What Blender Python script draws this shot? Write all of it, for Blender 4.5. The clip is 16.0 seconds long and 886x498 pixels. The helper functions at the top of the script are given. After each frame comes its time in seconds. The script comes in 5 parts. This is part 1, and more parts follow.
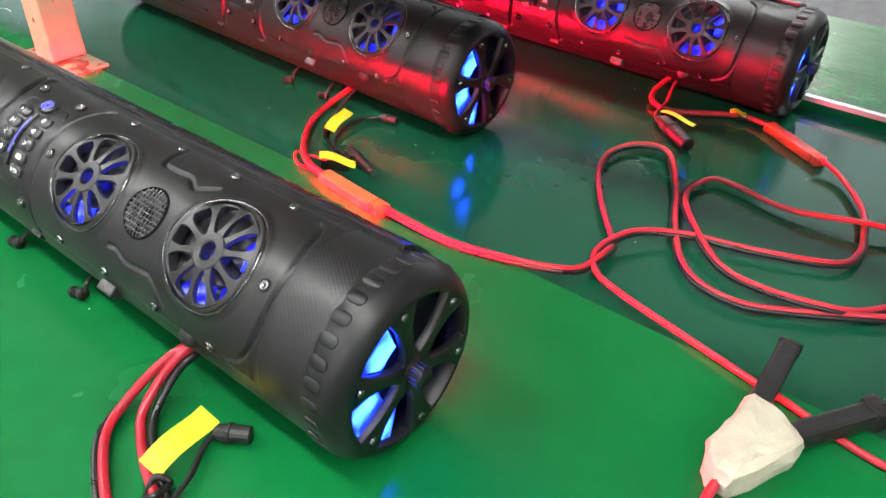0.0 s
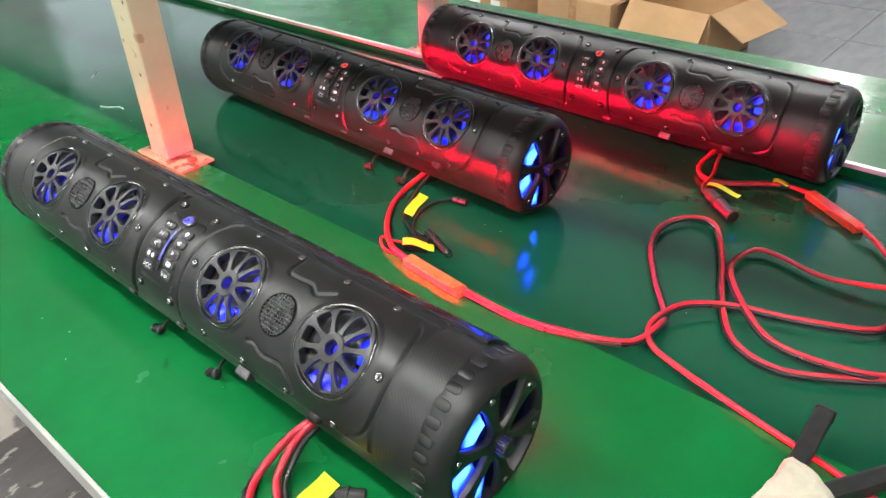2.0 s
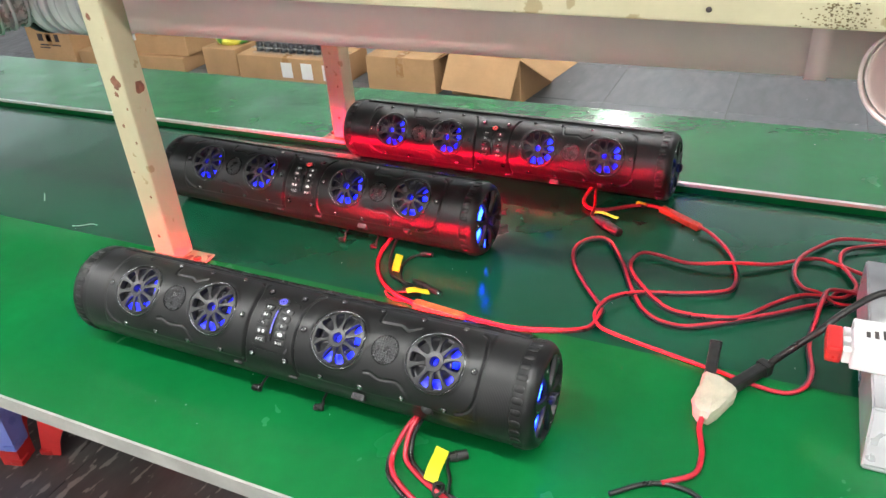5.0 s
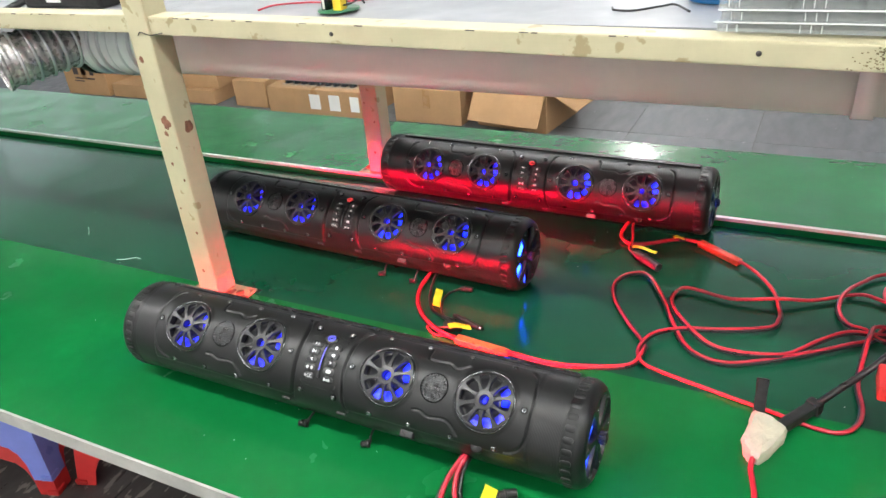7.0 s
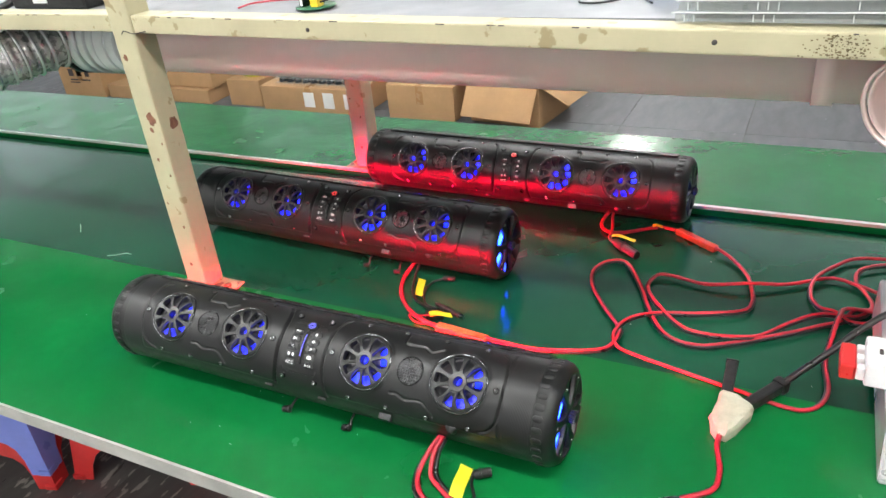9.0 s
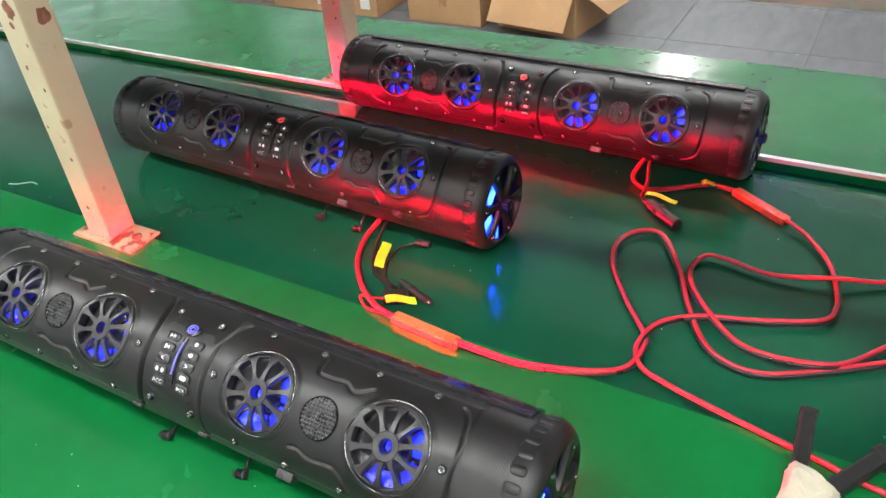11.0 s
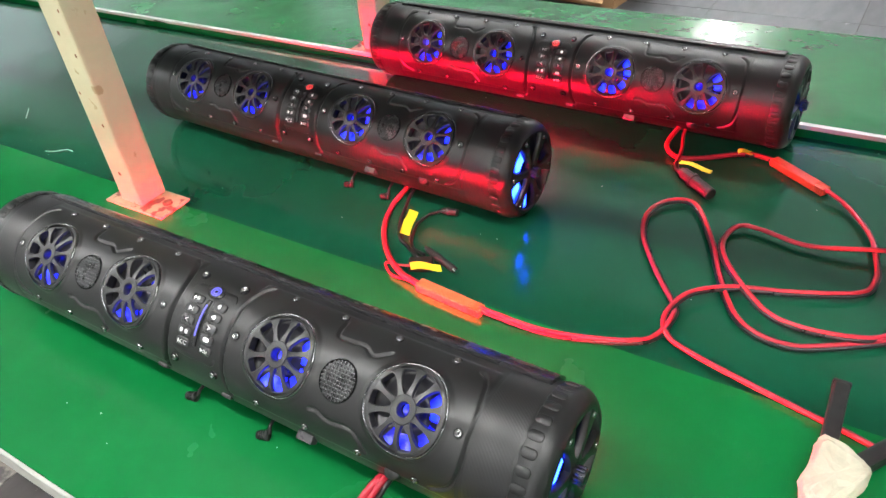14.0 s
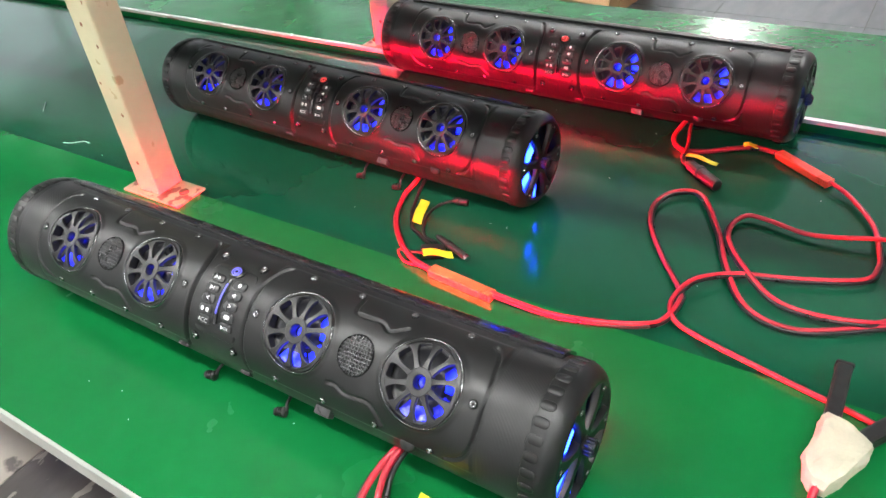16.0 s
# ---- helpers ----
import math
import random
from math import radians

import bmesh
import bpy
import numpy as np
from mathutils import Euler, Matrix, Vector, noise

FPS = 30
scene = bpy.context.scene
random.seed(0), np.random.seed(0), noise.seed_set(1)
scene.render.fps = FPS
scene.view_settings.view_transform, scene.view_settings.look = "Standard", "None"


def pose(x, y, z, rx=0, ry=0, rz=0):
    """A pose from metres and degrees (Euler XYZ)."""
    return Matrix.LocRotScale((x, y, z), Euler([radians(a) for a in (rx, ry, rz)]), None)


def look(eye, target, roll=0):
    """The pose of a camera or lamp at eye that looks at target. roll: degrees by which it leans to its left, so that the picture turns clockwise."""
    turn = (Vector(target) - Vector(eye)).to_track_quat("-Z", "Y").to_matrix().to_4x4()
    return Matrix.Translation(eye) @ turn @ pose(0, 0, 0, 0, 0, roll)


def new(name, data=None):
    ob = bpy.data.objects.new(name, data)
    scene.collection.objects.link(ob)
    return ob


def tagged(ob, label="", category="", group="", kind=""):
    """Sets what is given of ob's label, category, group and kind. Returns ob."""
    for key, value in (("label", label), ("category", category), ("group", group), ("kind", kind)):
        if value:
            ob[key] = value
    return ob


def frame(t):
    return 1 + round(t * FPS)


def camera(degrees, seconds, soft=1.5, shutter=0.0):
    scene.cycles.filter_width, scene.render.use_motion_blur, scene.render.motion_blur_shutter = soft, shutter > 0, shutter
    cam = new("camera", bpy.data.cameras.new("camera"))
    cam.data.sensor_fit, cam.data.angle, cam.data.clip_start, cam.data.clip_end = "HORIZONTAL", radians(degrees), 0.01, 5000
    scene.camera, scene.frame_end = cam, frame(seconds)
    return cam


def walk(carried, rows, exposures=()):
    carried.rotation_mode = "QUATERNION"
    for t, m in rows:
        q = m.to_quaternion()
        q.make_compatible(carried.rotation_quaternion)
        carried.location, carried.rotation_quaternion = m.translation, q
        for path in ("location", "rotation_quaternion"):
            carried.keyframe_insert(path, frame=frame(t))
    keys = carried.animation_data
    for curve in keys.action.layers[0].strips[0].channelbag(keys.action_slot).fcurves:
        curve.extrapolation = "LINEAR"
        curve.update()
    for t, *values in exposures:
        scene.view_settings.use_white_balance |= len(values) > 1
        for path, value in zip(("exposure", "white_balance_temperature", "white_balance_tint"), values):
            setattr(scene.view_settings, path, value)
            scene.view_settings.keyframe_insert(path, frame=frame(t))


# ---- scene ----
cam = camera(61.9, 16.0)
PATH = [
    (0, (0.506, -0.183, 0.344), (-0.472, 1.11, -0.828), 2.1),
    (0.5, (0.485, -0.188, 0.334), (-0.568, 1.026, -0.857), 0.4),
    (1, (0.481, -0.195, 0.344), (-0.576, 1.009, -0.854), -0.5),
    (1.5, (0.498, -0.204, 0.379), (-0.583, 1.012, -0.784), -1.1),
    (2, (0.528, -0.233, 0.431), (-0.603, 1.001, -0.664), -2.6),
    (2.5, (0.55, -0.256, 0.469), (-0.539, 1.008, -0.633), -4.5),
    (3, (0.522, -0.347, 0.509), (-0.425, 1.021, -0.601), -4.0),
    (3.5, (0.487, -0.477, 0.567), (-0.318, 1.013, -0.496), -3.3),
    (6, (0.511, -0.545, 0.613), (-0.29, 0.99, -0.389), -5.2),
    (6.5, (0.485, -0.552, 0.621), (-0.343, 0.986, -0.353), -5.4),
    (7, (0.477, -0.549, 0.621), (-0.363, 0.992, -0.337), -5.3),
    (7.5, (0.486, -0.543, 0.618), (-0.359, 0.992, -0.347), -5.4),
    (8, (0.5, -0.544, 0.618), (-0.346, 0.988, -0.349), -5.6),
    (8.5, (0.515, -0.553, 0.622), (-0.328, 0.98, -0.347), -5.9),
    (9, (0.516, -0.561, 0.621), (-0.324, 0.976, -0.343), -6.1),
    (11.5, (0.431, -0.233, 0.506), (-0.434, 1.113, -0.694), -5.3),
    (12, (0.433, -0.237, 0.507), (-0.452, 1.093, -0.696), -6.2),
    (12.5, (0.431, -0.249, 0.504), (-0.488, 1.052, -0.705), -6.6),
    (13, (0.44, -0.255, 0.505), (-0.5, 1.03, -0.707), -7.0),
    (13.5, (0.443, -0.259, 0.503), (-0.494, 1.029, -0.707), -6.8),
    (14, (0.449, -0.261, 0.505), (-0.485, 1.03, -0.705), -6.9),
    (14.5, (0.453, -0.268, 0.506), (-0.488, 1.021, -0.7), -7.1),
    (15, (0.455, -0.273, 0.502), (-0.494, 1.013, -0.7), -7.2),
    (15.5, (0.455, -0.284, 0.506), (-0.496, 0.998, -0.698), -7.1),
    (16, (0.455, -0.288, 0.502), (-0.49, 1.004, -0.698), -6.7),
]
walk(cam, [(t, look(eye, target, roll)) for t, eye, target, roll in PATH],
     [(0.0, 0.05), (3.0, 0.05), (6.0, -0.1), (9.0, -0.1), (11.5, 0.05), (13.0, 0.12), (16.0, 0.12)])


# ---- world, lamps ----
world = bpy.data.worlds.new("world")
scene.world = world
world.use_nodes = True
world.node_tree.nodes["Background"].inputs[0].default_value = (0.85, 0.93, 1.0, 1)
world.node_tree.nodes["Background"].inputs[1].default_value = 1.35

FLOOR = -0.75          # the table top is z = 0
CEIL = 4.0
LAMPS = 2.15           # height of the hanging lamps


# ---- materials ----
def mat(name, base, rough=0.5, metal=0.0, vary=0.12, scale=20.0, bump=0.0, bump_scale=200.0, spots=None, spot_scale=8.0,
        spot_edge=0.62, coat=0.0, emit=None, power=0.0, trans=0.0, ior=1.5, rand=0.0, rough_vary=0.1, stretch=(1, 1, 1)):
    m = bpy.data.materials.new(name)
    m.use_nodes = True
    nt = m.node_tree
    n, l = nt.nodes, nt.links
    b = n["Principled BSDF"]
    b.inputs["Roughness"].default_value = rough
    b.inputs["Metallic"].default_value = metal
    b.inputs["Coat Weight"].default_value = coat
    b.inputs["Coat Roughness"].default_value = 0.08
    b.inputs["Transmission Weight"].default_value = trans
    b.inputs["IOR"].default_value = ior
    tc = n.new("ShaderNodeTexCoord")
    mp = n.new("ShaderNodeMapping")
    mp.inputs["Scale"].default_value = stretch
    l.new(tc.outputs["Object"], mp.inputs["Vector"])

    def noise_tex(sc, detail=4.0):
        t = n.new("ShaderNodeTexNoise")
        t.inputs["Scale"].default_value = sc
        t.inputs["Detail"].default_value = detail
        l.new(mp.outputs["Vector"], t.inputs["Vector"])
        return t.outputs["Fac"]

    def ramp(fac, lo, hi, a, c):
        r = n.new("ShaderNodeMapRange")
        r.inputs["From Min"].default_value = lo
        r.inputs["From Max"].default_value = hi
        r.inputs["To Min"].default_value = a
        r.inputs["To Max"].default_value = c
        l.new(fac, r.inputs["Value"])
        return r.outputs["Result"]

    def mix(fac, a, c, kind="MIX"):
        x = n.new("ShaderNodeMix")
        x.data_type, x.blend_type = "RGBA", kind
        for sock, val in ((x.inputs["Factor"], fac), (x.inputs["A"], a), (x.inputs["B"], c)):
            if isinstance(val, bpy.types.NodeSocket):
                l.new(val, sock)
            elif isinstance(val, (int, float)):
                sock.default_value = val
            else:
                sock.default_value = (*val[:3], 1)
        return x.outputs["Result"]

    dark = tuple(c * (1 - vary) for c in base)
    light = tuple(min(1, c * (1 + vary)) for c in base)
    col = mix(ramp(noise_tex(scale), 0.35, 0.65, 0, 1), dark, light)
    col = mix(ramp(noise_tex(scale * 9), 0.3, 0.7, 0, 0.35), col, tuple(c * (1 - 1.2 * vary) for c in base))
    if rand:
        oi = n.new("ShaderNodeObjectInfo")
        col = mix(ramp(oi.outputs["Random"], 0, 1, 0, rand), col, tuple(c * 0.55 for c in base))
    if spots:
        col = mix(ramp(noise_tex(spot_scale, 8), spot_edge, spot_edge + 0.03, 0, 1), col, spots)
    l.new(col, b.inputs["Base Color"])
    l.new(ramp(noise_tex(scale * 1.7), 0.3, 0.7, max(0, rough - rough_vary), min(1, rough + rough_vary)), b.inputs["Roughness"])
    if bump:
        bp = n.new("ShaderNodeBump")
        bp.inputs["Strength"].default_value = bump
        bp.inputs["Distance"].default_value = 0.001 if bump_scale > 20 else 0.004
        l.new(noise_tex(bump_scale), bp.inputs["Height"])
        l.new(bp.outputs["Normal"], b.inputs["Normal"])
    if emit:
        b.inputs["Emission Color"].default_value = (*emit, 1)
        b.inputs["Emission Strength"].default_value = power
    return m


def glow_cores(m, scale, low, high):
    """Puts an LED falloff into the emission by noise: brighter cores between dimmer stretches."""
    nt = m.node_tree
    b = nt.nodes["Principled BSDF"]
    t = nt.nodes.new("ShaderNodeTexNoise")
    t.inputs["Scale"].default_value = scale
    t.inputs["Detail"].default_value = 1.0
    nt.links.new(nt.nodes["Texture Coordinate"].outputs["Object"], t.inputs["Vector"])
    r = nt.nodes.new("ShaderNodeMapRange")
    for key, val in (("From Min", 0.4), ("From Max", 0.66), ("To Min", low), ("To Max", high)):
        r.inputs[key].default_value = val * (b.inputs["Emission Strength"].default_value if key[:2] == "To" else 1)
    nt.links.new(t.outputs["Fac"], r.inputs["Value"])
    nt.links.new(r.outputs["Result"], b.inputs["Emission Strength"])


M = {}
M["panel"] = mat("green_laminate", (0.0035, 0.138, 0.033), 0.2, vary=0.12, scale=5, rough_vary=0.09, bump=0.6, bump_scale=9)
M["panel"].node_tree.nodes["Principled BSDF"].inputs["Specular IOR Level"].default_value = 0.4
M["belt"] = mat("green_belt", (0.0045, 0.07, 0.034), 0.14, vary=0.12, scale=5, rough_vary=0.05)
M["alu"] = mat("aluminium", (0.75, 0.76, 0.75), 0.35, 0.9, 0.1, 30, stretch=(0.1, 1, 1))
M["strip"] = mat("edge_strip", (0.4, 0.4, 0.37), 0.45, 0.0, 0.15, 15)
M["grille"] = mat("satin_grille", (0.022, 0.022, 0.023), 0.36, vary=0.1, scale=30, rough_vary=0.03)
M["black"] = mat("black_plastic", (0.0068, 0.007, 0.0076), 0.39, vary=0.15, scale=30, bump=0.04, bump_scale=1500, rough_vary=0.03)
M["button"] = mat("button_plastic", (0.03, 0.03, 0.032), 0.3, vary=0.1, scale=60)
M["black_gloss"] = mat("black_gloss", (0.015, 0.015, 0.017), 0.22, vary=0.1, scale=30)
M["rubber"] = mat("black_rubber", (0.012, 0.012, 0.012), 0.5, vary=0.2, scale=60, bump=0.1, bump_scale=400)
M["cavity"] = mat("cavity", (0.005, 0.005, 0.006), 0.6)
M["cone"] = mat("speaker_cone", (0.014, 0.014, 0.016), 0.35)
M["tweeter_mesh"] = mat("tweeter_mesh", (0.075, 0.075, 0.078), 0.3, 0.7, 0.1, 60)
M["trim"] = mat("polished_trim", (0.15, 0.15, 0.155), 0.08, 1.0, 0.05, rough_vary=0.03)
M["weave"] = mat("woven_black", (0.009, 0.009, 0.0098), 0.4, vary=0.15, scale=30, rough_vary=0.03)
nt = M["weave"].node_tree
wv = nt.nodes.new("ShaderNodeTexWave")
wv.bands_direction = "DIAGONAL"
wv.inputs["Scale"].default_value = 200
wv.inputs["Distortion"].default_value = 0.6
bp = nt.nodes.new("ShaderNodeBump")
bp.inputs["Strength"].default_value = 0.07
bp.inputs["Distance"].default_value = 0.0008
nt.links.new(nt.nodes["Texture Coordinate"].outputs["Object"], wv.inputs["Vector"])
nt.links.new(wv.outputs["Fac"], bp.inputs["Height"])
nt.links.new(bp.outputs["Normal"], nt.nodes["Principled BSDF"].inputs["Normal"])
M["chrome"] = mat("chrome", (0.55, 0.56, 0.58), 0.16, 1.0, 0.05, rough_vary=0.03)
M["screw"] = mat("screw_steel", (0.22, 0.22, 0.225), 0.18, 1.0, 0.1, 200)
M["cone_glow"] = mat("cone_glow", (0.01, 0.01, 0.12), 0.3, emit=(0.003, 0.009, 1.0), power=5.0)
glow_cores(M["cone_glow"], 75, 0.1, 2.6)
M["led_bright"] = mat("led_bright", (0.02, 0.03, 0.3), 0.3, emit=(0.008, 0.038, 1.0), power=22.0)
glow_cores(M["led_bright"], 60, 0.06, 2.0)
M["led_red"] = mat("led_red", (0.9, 0.05, 0.05), 0.5, emit=(1.0, 0.002, 0.03), power=1500)
M["icon"] = mat("icon_white", (0.8, 0.8, 0.8), 0.5, emit=(0.9, 0.95, 1.0), power=0.04)
M["icon_blue"] = mat("icon_blue", (0.08, 0.08, 0.6), 0.5, emit=(0.15, 0.15, 1.0), power=0.6)
M["icon_red"] = mat("icon_red", (0.5, 0.05, 0.05), 0.5, emit=(1.0, 0.05, 0.05), power=0.7)
M["red_wire"] = mat("red_pvc", (0.46, 0.016, 0.035), 0.38, vary=0.1, scale=40)
M["black_wire"] = mat("black_pvc", (0.012, 0.012, 0.012), 0.35, vary=0.1, scale=40)
M["sleeve_orange"] = mat("orange_sleeve", (0.8, 0.17, 0.06), 0.42, vary=0.06, scale=60)
M["sleeve"] = mat("red_sleeve", (0.75, 0.075, 0.035), 0.42, vary=0.08, scale=60)
M["yellow"] = mat("yellow_paper", (0.8, 0.72, 0.03), 0.55, vary=0.06, scale=40)
M["tape"] = mat("cream_tape", (0.5, 0.47, 0.36), 0.5, vary=0.12, scale=45, bump=0.3, bump_scale=90)
M["cream"] = mat("cream_paint", (0.48, 0.44, 0.29), 0.45, vary=0.08, scale=12, spots=(0.33, 0.27, 0.15), spot_scale=34, spot_edge=0.64, bump=0.1, bump_scale=60)
M["worn_cream"] = mat("worn_cream_paint", (0.4, 0.32, 0.2), 0.5, vary=0.15, scale=30, spots=(0.16, 0.06, 0.045), spot_scale=55, spot_edge=0.56, bump=0.2, bump_scale=80)
M["rust"] = mat("rust", (0.2, 0.085, 0.05), 0.8, vary=0.3, scale=120, bump=0.4, bump_scale=300)
M["grime"] = mat("grime", (0.17, 0.13, 0.065), 0.8, vary=0.3, scale=90)
M["board"] = mat("white_board", (0.25, 0.26, 0.28), 0.4, vary=0.04, scale=8, spots=(0.5, 0.48, 0.42), spot_scale=14, spot_edge=0.72)
# pale grey pipe; the pink of the red strips' light is in its colour
M["pvc"] = mat("pink_lit_pvc", (0.88, 0.7, 0.66), 0.38, vary=0.05, scale=6)
M["flex"] = mat("flex_foil", (0.5, 0.48, 0.47), 0.28, 0.55, 0.2, 60)
M["card"] = mat("cardboard", (0.42, 0.25, 0.12), 0.75, vary=0.1, scale=6, bump=0.1, bump_scale=80)
M["card_in"] = mat("cardboard_inside", (0.3, 0.18, 0.09), 0.8, vary=0.1, scale=6)
M["tape_clear"] = mat("box_tape", (0.36, 0.2, 0.09), 0.25, vary=0.08, scale=10)
M["label"] = mat("white_label", (0.78, 0.78, 0.76), 0.5, vary=0.04)
M["ink"] = mat("ink", (0.05, 0.04, 0.04), 0.6)
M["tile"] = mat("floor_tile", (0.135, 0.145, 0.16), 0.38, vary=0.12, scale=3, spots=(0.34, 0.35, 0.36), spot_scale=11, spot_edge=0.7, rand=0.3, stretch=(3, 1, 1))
# same scuffed tile, with the shade under the table put into its colour
M["shaded_tile"] = mat("shaded_tile", (0.085, 0.077, 0.074), 0.36, vary=0.3, scale=5, spots=(0.27, 0.25, 0.225), spot_scale=16, spot_edge=0.585, rand=0.3, stretch=(2.2, 0.8, 1))
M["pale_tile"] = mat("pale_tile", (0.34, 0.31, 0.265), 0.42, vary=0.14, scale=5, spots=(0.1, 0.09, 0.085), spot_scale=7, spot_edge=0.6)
M["grout"] = mat("grout", (0.12, 0.12, 0.12), 0.8)
M["wall"] = mat("wall_paint", (0.84, 0.85, 0.85), 0.6, vary=0.04, scale=2)
M["ceil"] = mat("ceiling_paint", (0.84, 0.84, 0.84), 0.7, vary=0.03, scale=2)
M["tube"] = mat("fluorescent", (0.9, 0.9, 0.9), 0.5, emit=(0.985, 0.985, 0.955), power=66)
M["blue_pl"] = mat("blue_plastic", (0.2, 0.26, 0.72), 0.35, vary=0.08, scale=10)
M["red_pl"] = mat("red_plastic", (0.62, 0.03, 0.03), 0.35, vary=0.1, scale=10)
M["steel"] = mat("grey_sheet_steel", (0.6, 0.6, 0.62), 0.35, 0.6, 0.08, 20)
M["white_pl"] = mat("white_plastic", (0.75, 0.75, 0.76), 0.35, vary=0.04)
M["clear"] = mat("clear_plastic", (0.8, 0.86, 0.84), 0.08, vary=0.02, rough_vary=0.03)
M["clear"].node_tree.nodes["Principled BSDF"].inputs["Alpha"].default_value = 0.15
M["frost"] = mat("clear_rim", (0.85, 0.88, 0.88), 0.1, vary=0.02, rough_vary=0.03)
M["frost"].node_tree.nodes["Principled BSDF"].inputs["Alpha"].default_value = 0.6
M["glove"] = mat("blue_film", (0.05, 0.3, 0.7), 0.4)
M["pcb"] = mat("green_board", (0.02, 0.12, 0.05), 0.4)
M["gold"] = mat("yellow_tape", (0.7, 0.5, 0.03), 0.4)
M["bag"] = mat("green_bag", (0.08, 0.3, 0.06), 0.35, vary=0.3, scale=14, spots=(0.7, 0.7, 0.1), spot_scale=5, spot_edge=0.55)


# ---- mesh helpers ----
def link_mesh(name, verts, faces, material, parent=None, label="", smooth=False):
    me = bpy.data.meshes.new(name)
    me.from_pydata([tuple(v) for v in verts], [], [tuple(f) for f in faces])
    me.materials.append(material)
    if smooth:
        me.polygons.foreach_set("use_smooth", [True] * len(me.polygons))
    ob = new(name, me)
    ob.parent = parent
    if label:
        tagged(ob, label)
    return ob


def part(name, bm, material, parent, label="", smooth=False):
    me = bpy.data.meshes.new(name)
    bmesh.ops.recalc_face_normals(bm, faces=bm.faces)
    bm.to_mesh(me)
    bm.free()
    me.materials.append(material)
    if smooth:
        me.polygons.foreach_set("use_smooth", [True] * len(me.polygons))
    ob = new(name, me)
    ob.parent = parent
    if label:
        tagged(ob, label)
    return ob


def empty(name, x, y, z, rx=0, ry=0, rz=0):
    ob = new(name)
    ob.empty_display_size = 0.02
    ob.matrix_basis = pose(x, y, z, rx, ry, rz)
    return ob


def box(bm, x0, x1, y0, y1, z0, z1, bevel=0.0, m=None):
    r = bmesh.ops.create_cube(bm, size=1.0)
    vs = r["verts"]
    for v in vs:
        v.co = Vector(((x0 + x1) / 2 + v.co.x * (x1 - x0), (y0 + y1) / 2 + v.co.y * (y1 - y0), (z0 + z1) / 2 + v.co.z * (z1 - z0)))
    if bevel:
        es = list({e for v in vs for e in v.link_edges})
        g = bmesh.ops.bevel(bm, geom=es, offset=bevel, segments=2, affect="EDGES", profile=0.6)
        vs = list({v for f in g["faces"] for v in f.verts} | {v for v in vs if v.is_valid})
    if m:
        bmesh.ops.transform(bm, matrix=m, verts=vs)
    return vs


def boxed(x0, x1, y0, y1, z0, z1, bevel=0.0, m=None):
    bm = bmesh.new()
    box(bm, x0, x1, y0, y1, z0, z1, bevel, m)
    return bm


def lathe(profile, n=48, axis="x", close=False):
    """Turns (along, radius) pairs about an axis."""
    verts, faces = [], []
    for a, r in profile:
        for k in range(n):
            c, s = math.cos(2 * math.pi * k / n) * r, math.sin(2 * math.pi * k / n) * r
            verts.append((a, c, s) if axis == "x" else (c, s, a) if axis == "z" else (c, a, s))
    for i in range(len(profile) - 1):
        for k in range(n):
            k2 = (k + 1) % n
            faces.append((i * n + k, i * n + k2, (i + 1) * n + k2, (i + 1) * n + k))
    if close:
        faces.append(tuple(range(n)))
        faces.append(tuple((len(profile) - 1) * n + k for k in range(n)))
    return verts, faces


def lathed(name, profile, material, parent, n=48, axis="x", close=False, m=None, label="", smooth=True):
    v, f = lathe(profile, n, axis, close)
    bm = bmesh.new()
    vs = [bm.verts.new(p) for p in v]
    for q in f:
        bm.faces.new([vs[i] for i in q])
    if m:
        bm.transform(m)
    return part(name, bm, material, parent, label, smooth)


def spline(points, per=10):
    """A smooth line through points (Catmull-Rom)."""
    p = [Vector(q) for q in points]
    p = [p[0] * 2 - p[1]] + p + [p[-1] * 2 - p[-2]]
    out = []
    for i in range(1, len(p) - 2):
        for k in range(per):
            t = k / per
            out.append(0.5 * (2 * p[i] + (p[i + 1] - p[i - 1]) * t + (2 * p[i - 1] - 5 * p[i] + 4 * p[i + 1] - p[i + 2]) * t * t
                              + (3 * p[i] - p[i - 1] - 3 * p[i + 1] + p[i + 2]) * t ** 3))
    out.append(p[-2])
    return out


def tube_mesh(line, r, n=8):
    verts, faces = [], []
    for i, c in enumerate(line):
        d = (line[min(i + 1, len(line) - 1)] - line[max(i - 1, 0)]).normalized()
        side = d.cross(Vector((0, 0, 1)))
        side = side.normalized() if side.length > 1e-4 else Vector((1, 0, 0))
        up = side.cross(d)
        rr = r[i] if isinstance(r, (list, tuple)) else r
        for k in range(n):
            a = 2 * math.pi * k / n
            verts.append(c + side * (math.cos(a) * rr) + up * (math.sin(a) * rr))
    for i in range(len(line) - 1):
        for k in range(n):
            k2 = (k + 1) % n
            faces.append((i * n + k, i * n + k2, (i + 1) * n + k2, (i + 1) * n + k))
    faces.append(tuple(range(n))[::-1])
    faces.append(tuple((len(line) - 1) * n + k for k in range(n)))
    return verts, faces


def tube(name, points, r, material, parent=None, per=8, label="", n=8):
    v, f = tube_mesh(spline(points, per), r, n)
    return link_mesh(name, v, f, material, parent, label, True)


